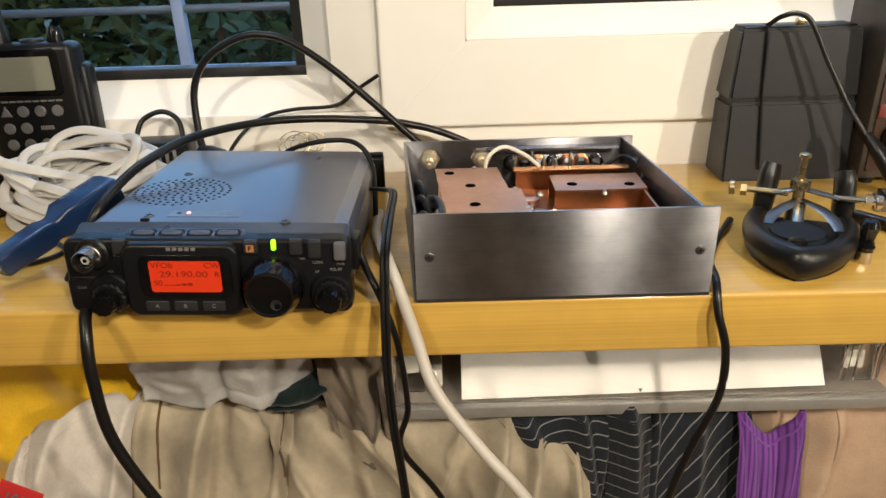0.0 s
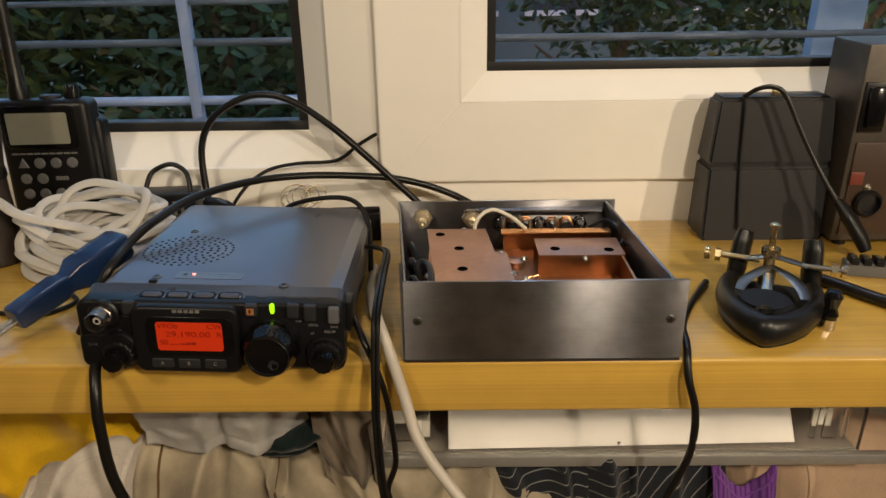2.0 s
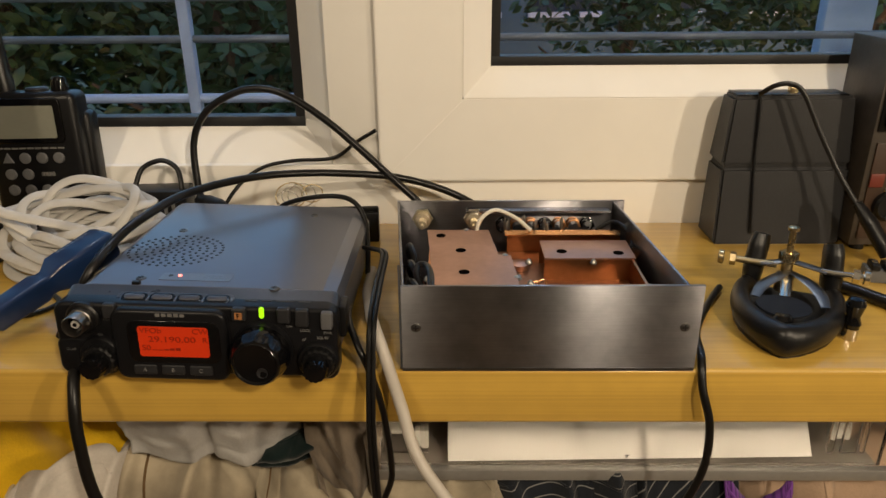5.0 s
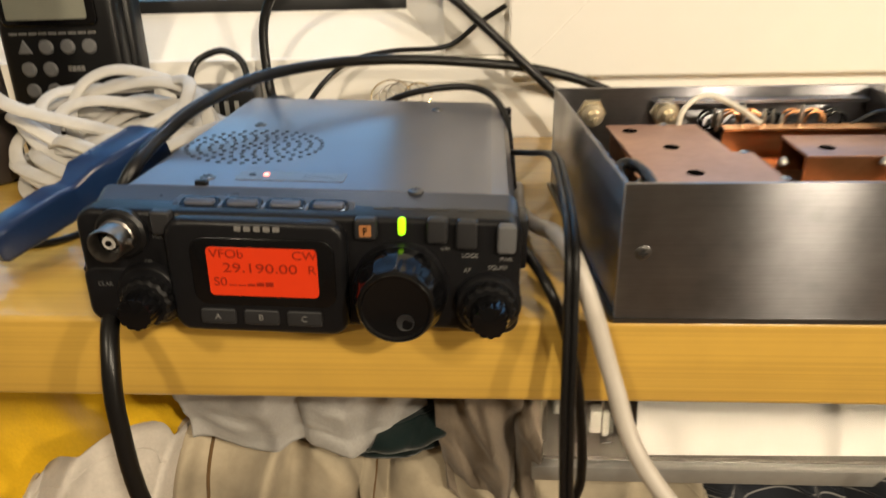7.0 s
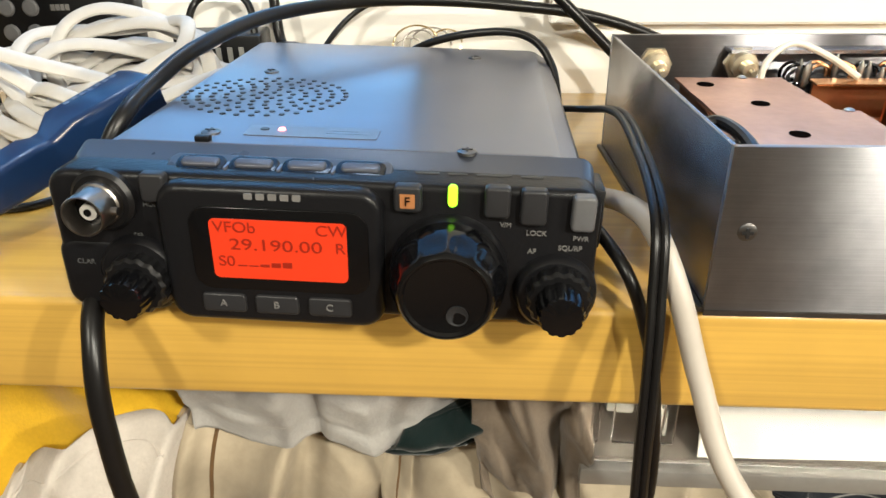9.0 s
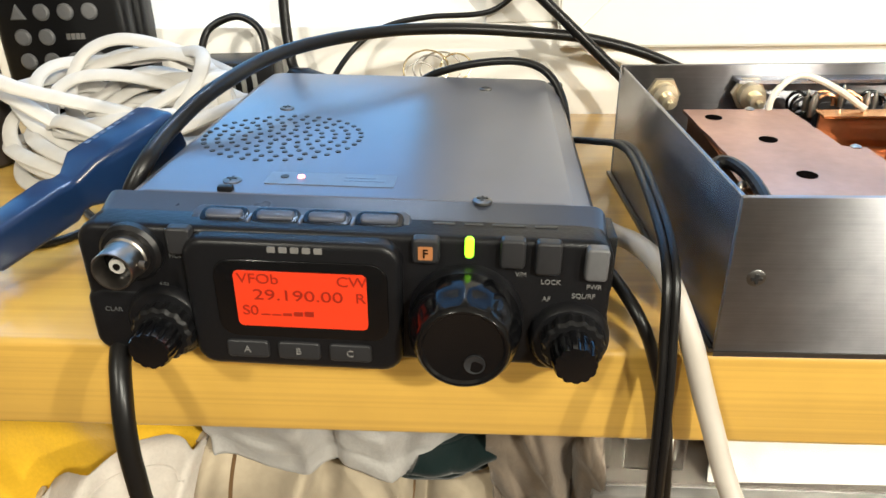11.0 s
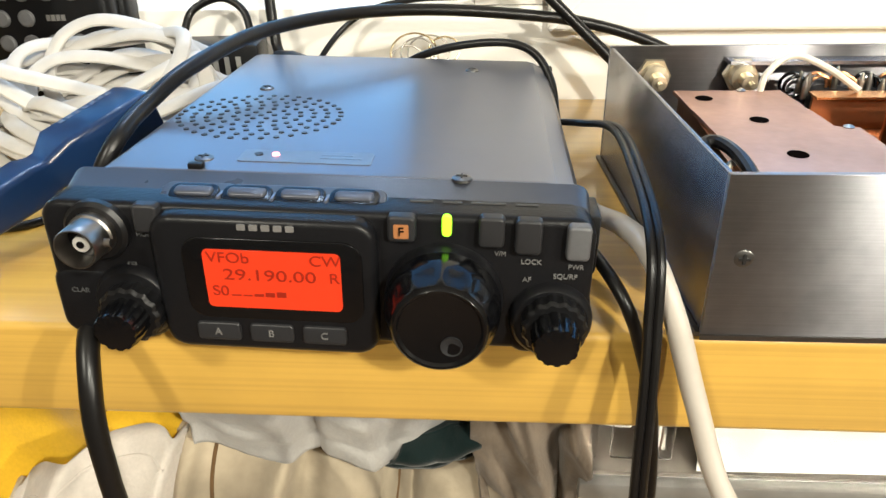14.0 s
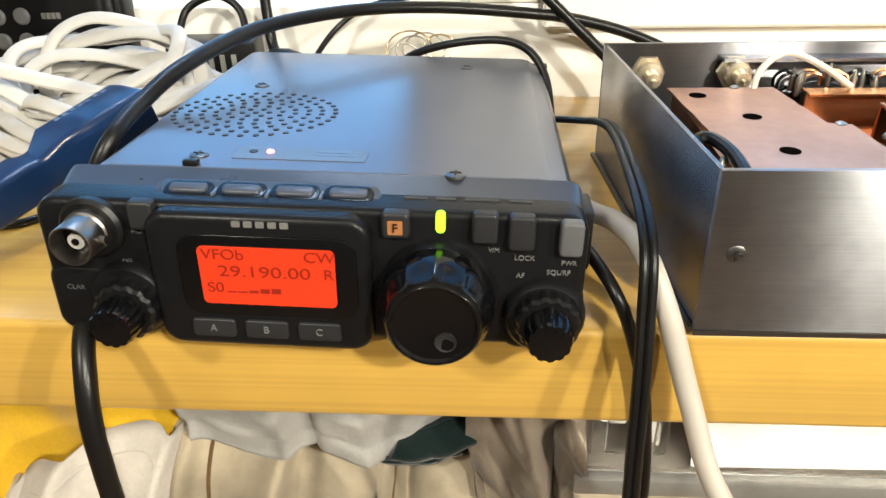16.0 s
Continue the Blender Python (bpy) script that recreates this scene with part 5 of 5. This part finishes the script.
writing("JAN", 0.010, front(0.001, 0.000, -0.0006), INK, tag)

# ---- outside the window ----
GREEN = mat("leaf_green", (0.035, 0.085, 0.032), 0.5, vary=0.7, scale=2, bump=0.1, stain=0.5)
BARK = mat("bark", (0.07, 0.05, 0.035), 0.9, scale=10, bump=0.8)
POST = mat("pale_blue_paint", (0.35, 0.42, 0.60), 0.5)
structure("ground", block(-60, 60, 0.31, 90, -3.05, -3.0), mat("lawn_soil", (0.05, 0.06, 0.03), 0.95, scale=2), "dark lawn outside the window")
structure("balcony_floor", block(-2.5, 2.5, 0.31, 1.4, -0.45, -0.30), PLASTER, "plain concrete balcony floor")
bal = thing("balcony_railing", "pale painted metal balcony railing outside", "railing", (0, 1.15, -0.30))
for z, r in ((1.083, 0.010), (1.205, 0.008), (1.285, 0.006), (1.42, 0.006)):
    part("rail", turned([(r, -1.8), (r, 1.8)], (0, 0, z), "x", 10), POST if z < 1.1 else mat("dark_rail", (0.10, 0.12, 0.15), 0.5), bal)
for x in (-1.5, -0.545, 1.05):
    part("post", block(x - 0.012, x + 0.012, -0.012, 0.012, 0.0, 2.9, 0.003), POST, bal)


def leaves(rnd, n, centre, size, leaf):
    bm = bmesh.new()
    for _ in range(n):
        while True:
            q = Vector((rnd.uniform(-1, 1), rnd.uniform(-1, 1), rnd.uniform(-1, 1)))
            if q.length < 1:
                break
        c = Vector(centre) + Vector((q.x * size[0], q.y * size[1], q.z * size[2]))
        e = Euler((rnd.uniform(-1.2, 1.2), rnd.uniform(-1.2, 1.2), rnd.uniform(0, 6.3))).to_matrix()
        s = leaf * rnd.uniform(0.6, 1.3)
        vs = [bm.verts.new(c + e @ Vector(w) * s) for w in ((0, -1, 0), (0.42, -0.2, 0.1), (0.3, 0.5, 0.12), (0, 1, 0), (-0.3, 0.5, 0.12), (-0.42, -0.2, 0.1))]
        bm.faces.new((vs[0], vs[1], vs[2], vs[3]))
        bm.faces.new((vs[0], vs[3], vs[4], vs[5]))
    return bm


def tree(x, y, h, spread, n, leaf, seed, label):
    rnd = random.Random(seed)
    t = thing("tree", label, "tree", (x, y, -3.0), "trees outside the window")
    b = sweep([(0, 0, -0.05), (0.03, 0.02, h * 0.3), (-0.02, 0.0, h * 0.6), (0.05, 0.02, h)], [0.09, 0.07, 0.05, 0.02], sides=10)
    for k in range(6):
        a, z = rnd.uniform(0, 6.3), h * rnd.uniform(0.3, 0.8)
        b = sweep([(0, 0, z), (0.3 * spread * math.cos(a), 0.3 * spread * math.sin(a), z + 0.15 * h), (0.8 * spread * math.cos(a), 0.8 * spread * math.sin(a), z + 0.22 * h)], [0.04, 0.025, 0.008], sides=8, bm=b)
    part("trunk", b, BARK, t)
    crown = None
    for k in range(9):
        a, d = rnd.uniform(0, 6.3), spread * rnd.uniform(0.1, 0.8)
        crown = join(crown, leaves(rnd, n // 9, (d * math.cos(a), d * math.sin(a), h * rnd.uniform(0.62, 0.92)), (spread * 0.55, spread * 0.55, h * 0.12), leaf))
    part("crown", crown, GREEN, t)


tree(-0.9, 3.0, 4.7, 1.0, 6300, 0.050, 1, "dense green leafy tree behind the railing")
tree(-2.3, 3.4, 4.8, 1.1, 6300, 0.050, 2, "dense green leafy tree behind the railing")
tree(-1.6, 4.8, 5.4, 1.5, 5400, 0.070, 3, "tall green leafy tree behind the railing")
tree(-4.0, 5.0, 5.4, 1.6, 3000, 0.11, 4, "tall green leafy tree behind the railing")
tree(2.5, 4.4, 5.0, 1.1, 4800, 0.050, 5, "dense dark leafy tree before the house")
tree(1.3, 5.2, 5.2, 0.8, 2200, 0.055, 6, "sparse dark leafy tree before the house")
hedge = part("hedge", leaves(random.Random(9), 9000, (-2.2, 3.6, -1.2), (3.0, 1.2, 1.3), 0.058), GREEN)
tagged(hedge, "low dense green hedge beyond the railing", "hedge", "", "stuff")
house = thing("house", "pale distant house with rows of windows", "house", (4.2, 11, -3.0))
part("wall", block(-5, 6, 0, 6, 0, 5.2), mat("blue_grey_render", (0.055, 0.10, 0.15), 0.9, scale=1), house)
part("roof", frustum(-5.3, 6.3, -0.3, 6.3, 5.2, -5.3, 6.3, 2.9, 3.1, 7.4, 0.02), mat("roof_tile", (0.12, 0.08, 0.07), 0.8), house)
for row in range(2):
    for col in range(7):
        w = part("window", block(-4.5 + col * 1.5, -3.5 + col * 1.5, -0.06, -0.01, 0.9 + row * 2.3, 2.2 + row * 2.3, 0.01), mat("dark_house_glass", (0.03, 0.04, 0.06), 0.1), house)
        part("sill", block(-4.55 + col * 1.5, -3.45 + col * 1.5, -0.12, -0.01, 0.82 + row * 2.3, 0.895 + row * 2.3), POST, w)
garden_wall = thing("privacy_screen", "pale blue balcony privacy screen", "screen", (0.882, 1.3, -0.30))
part("board", block(-0.055, 0.055, -0.02, 0.02, 0.0, 2.9, 0.004), mat("pale_blue_board", (0.30, 0.42, 0.62), 0.6, scale=4), garden_wall)
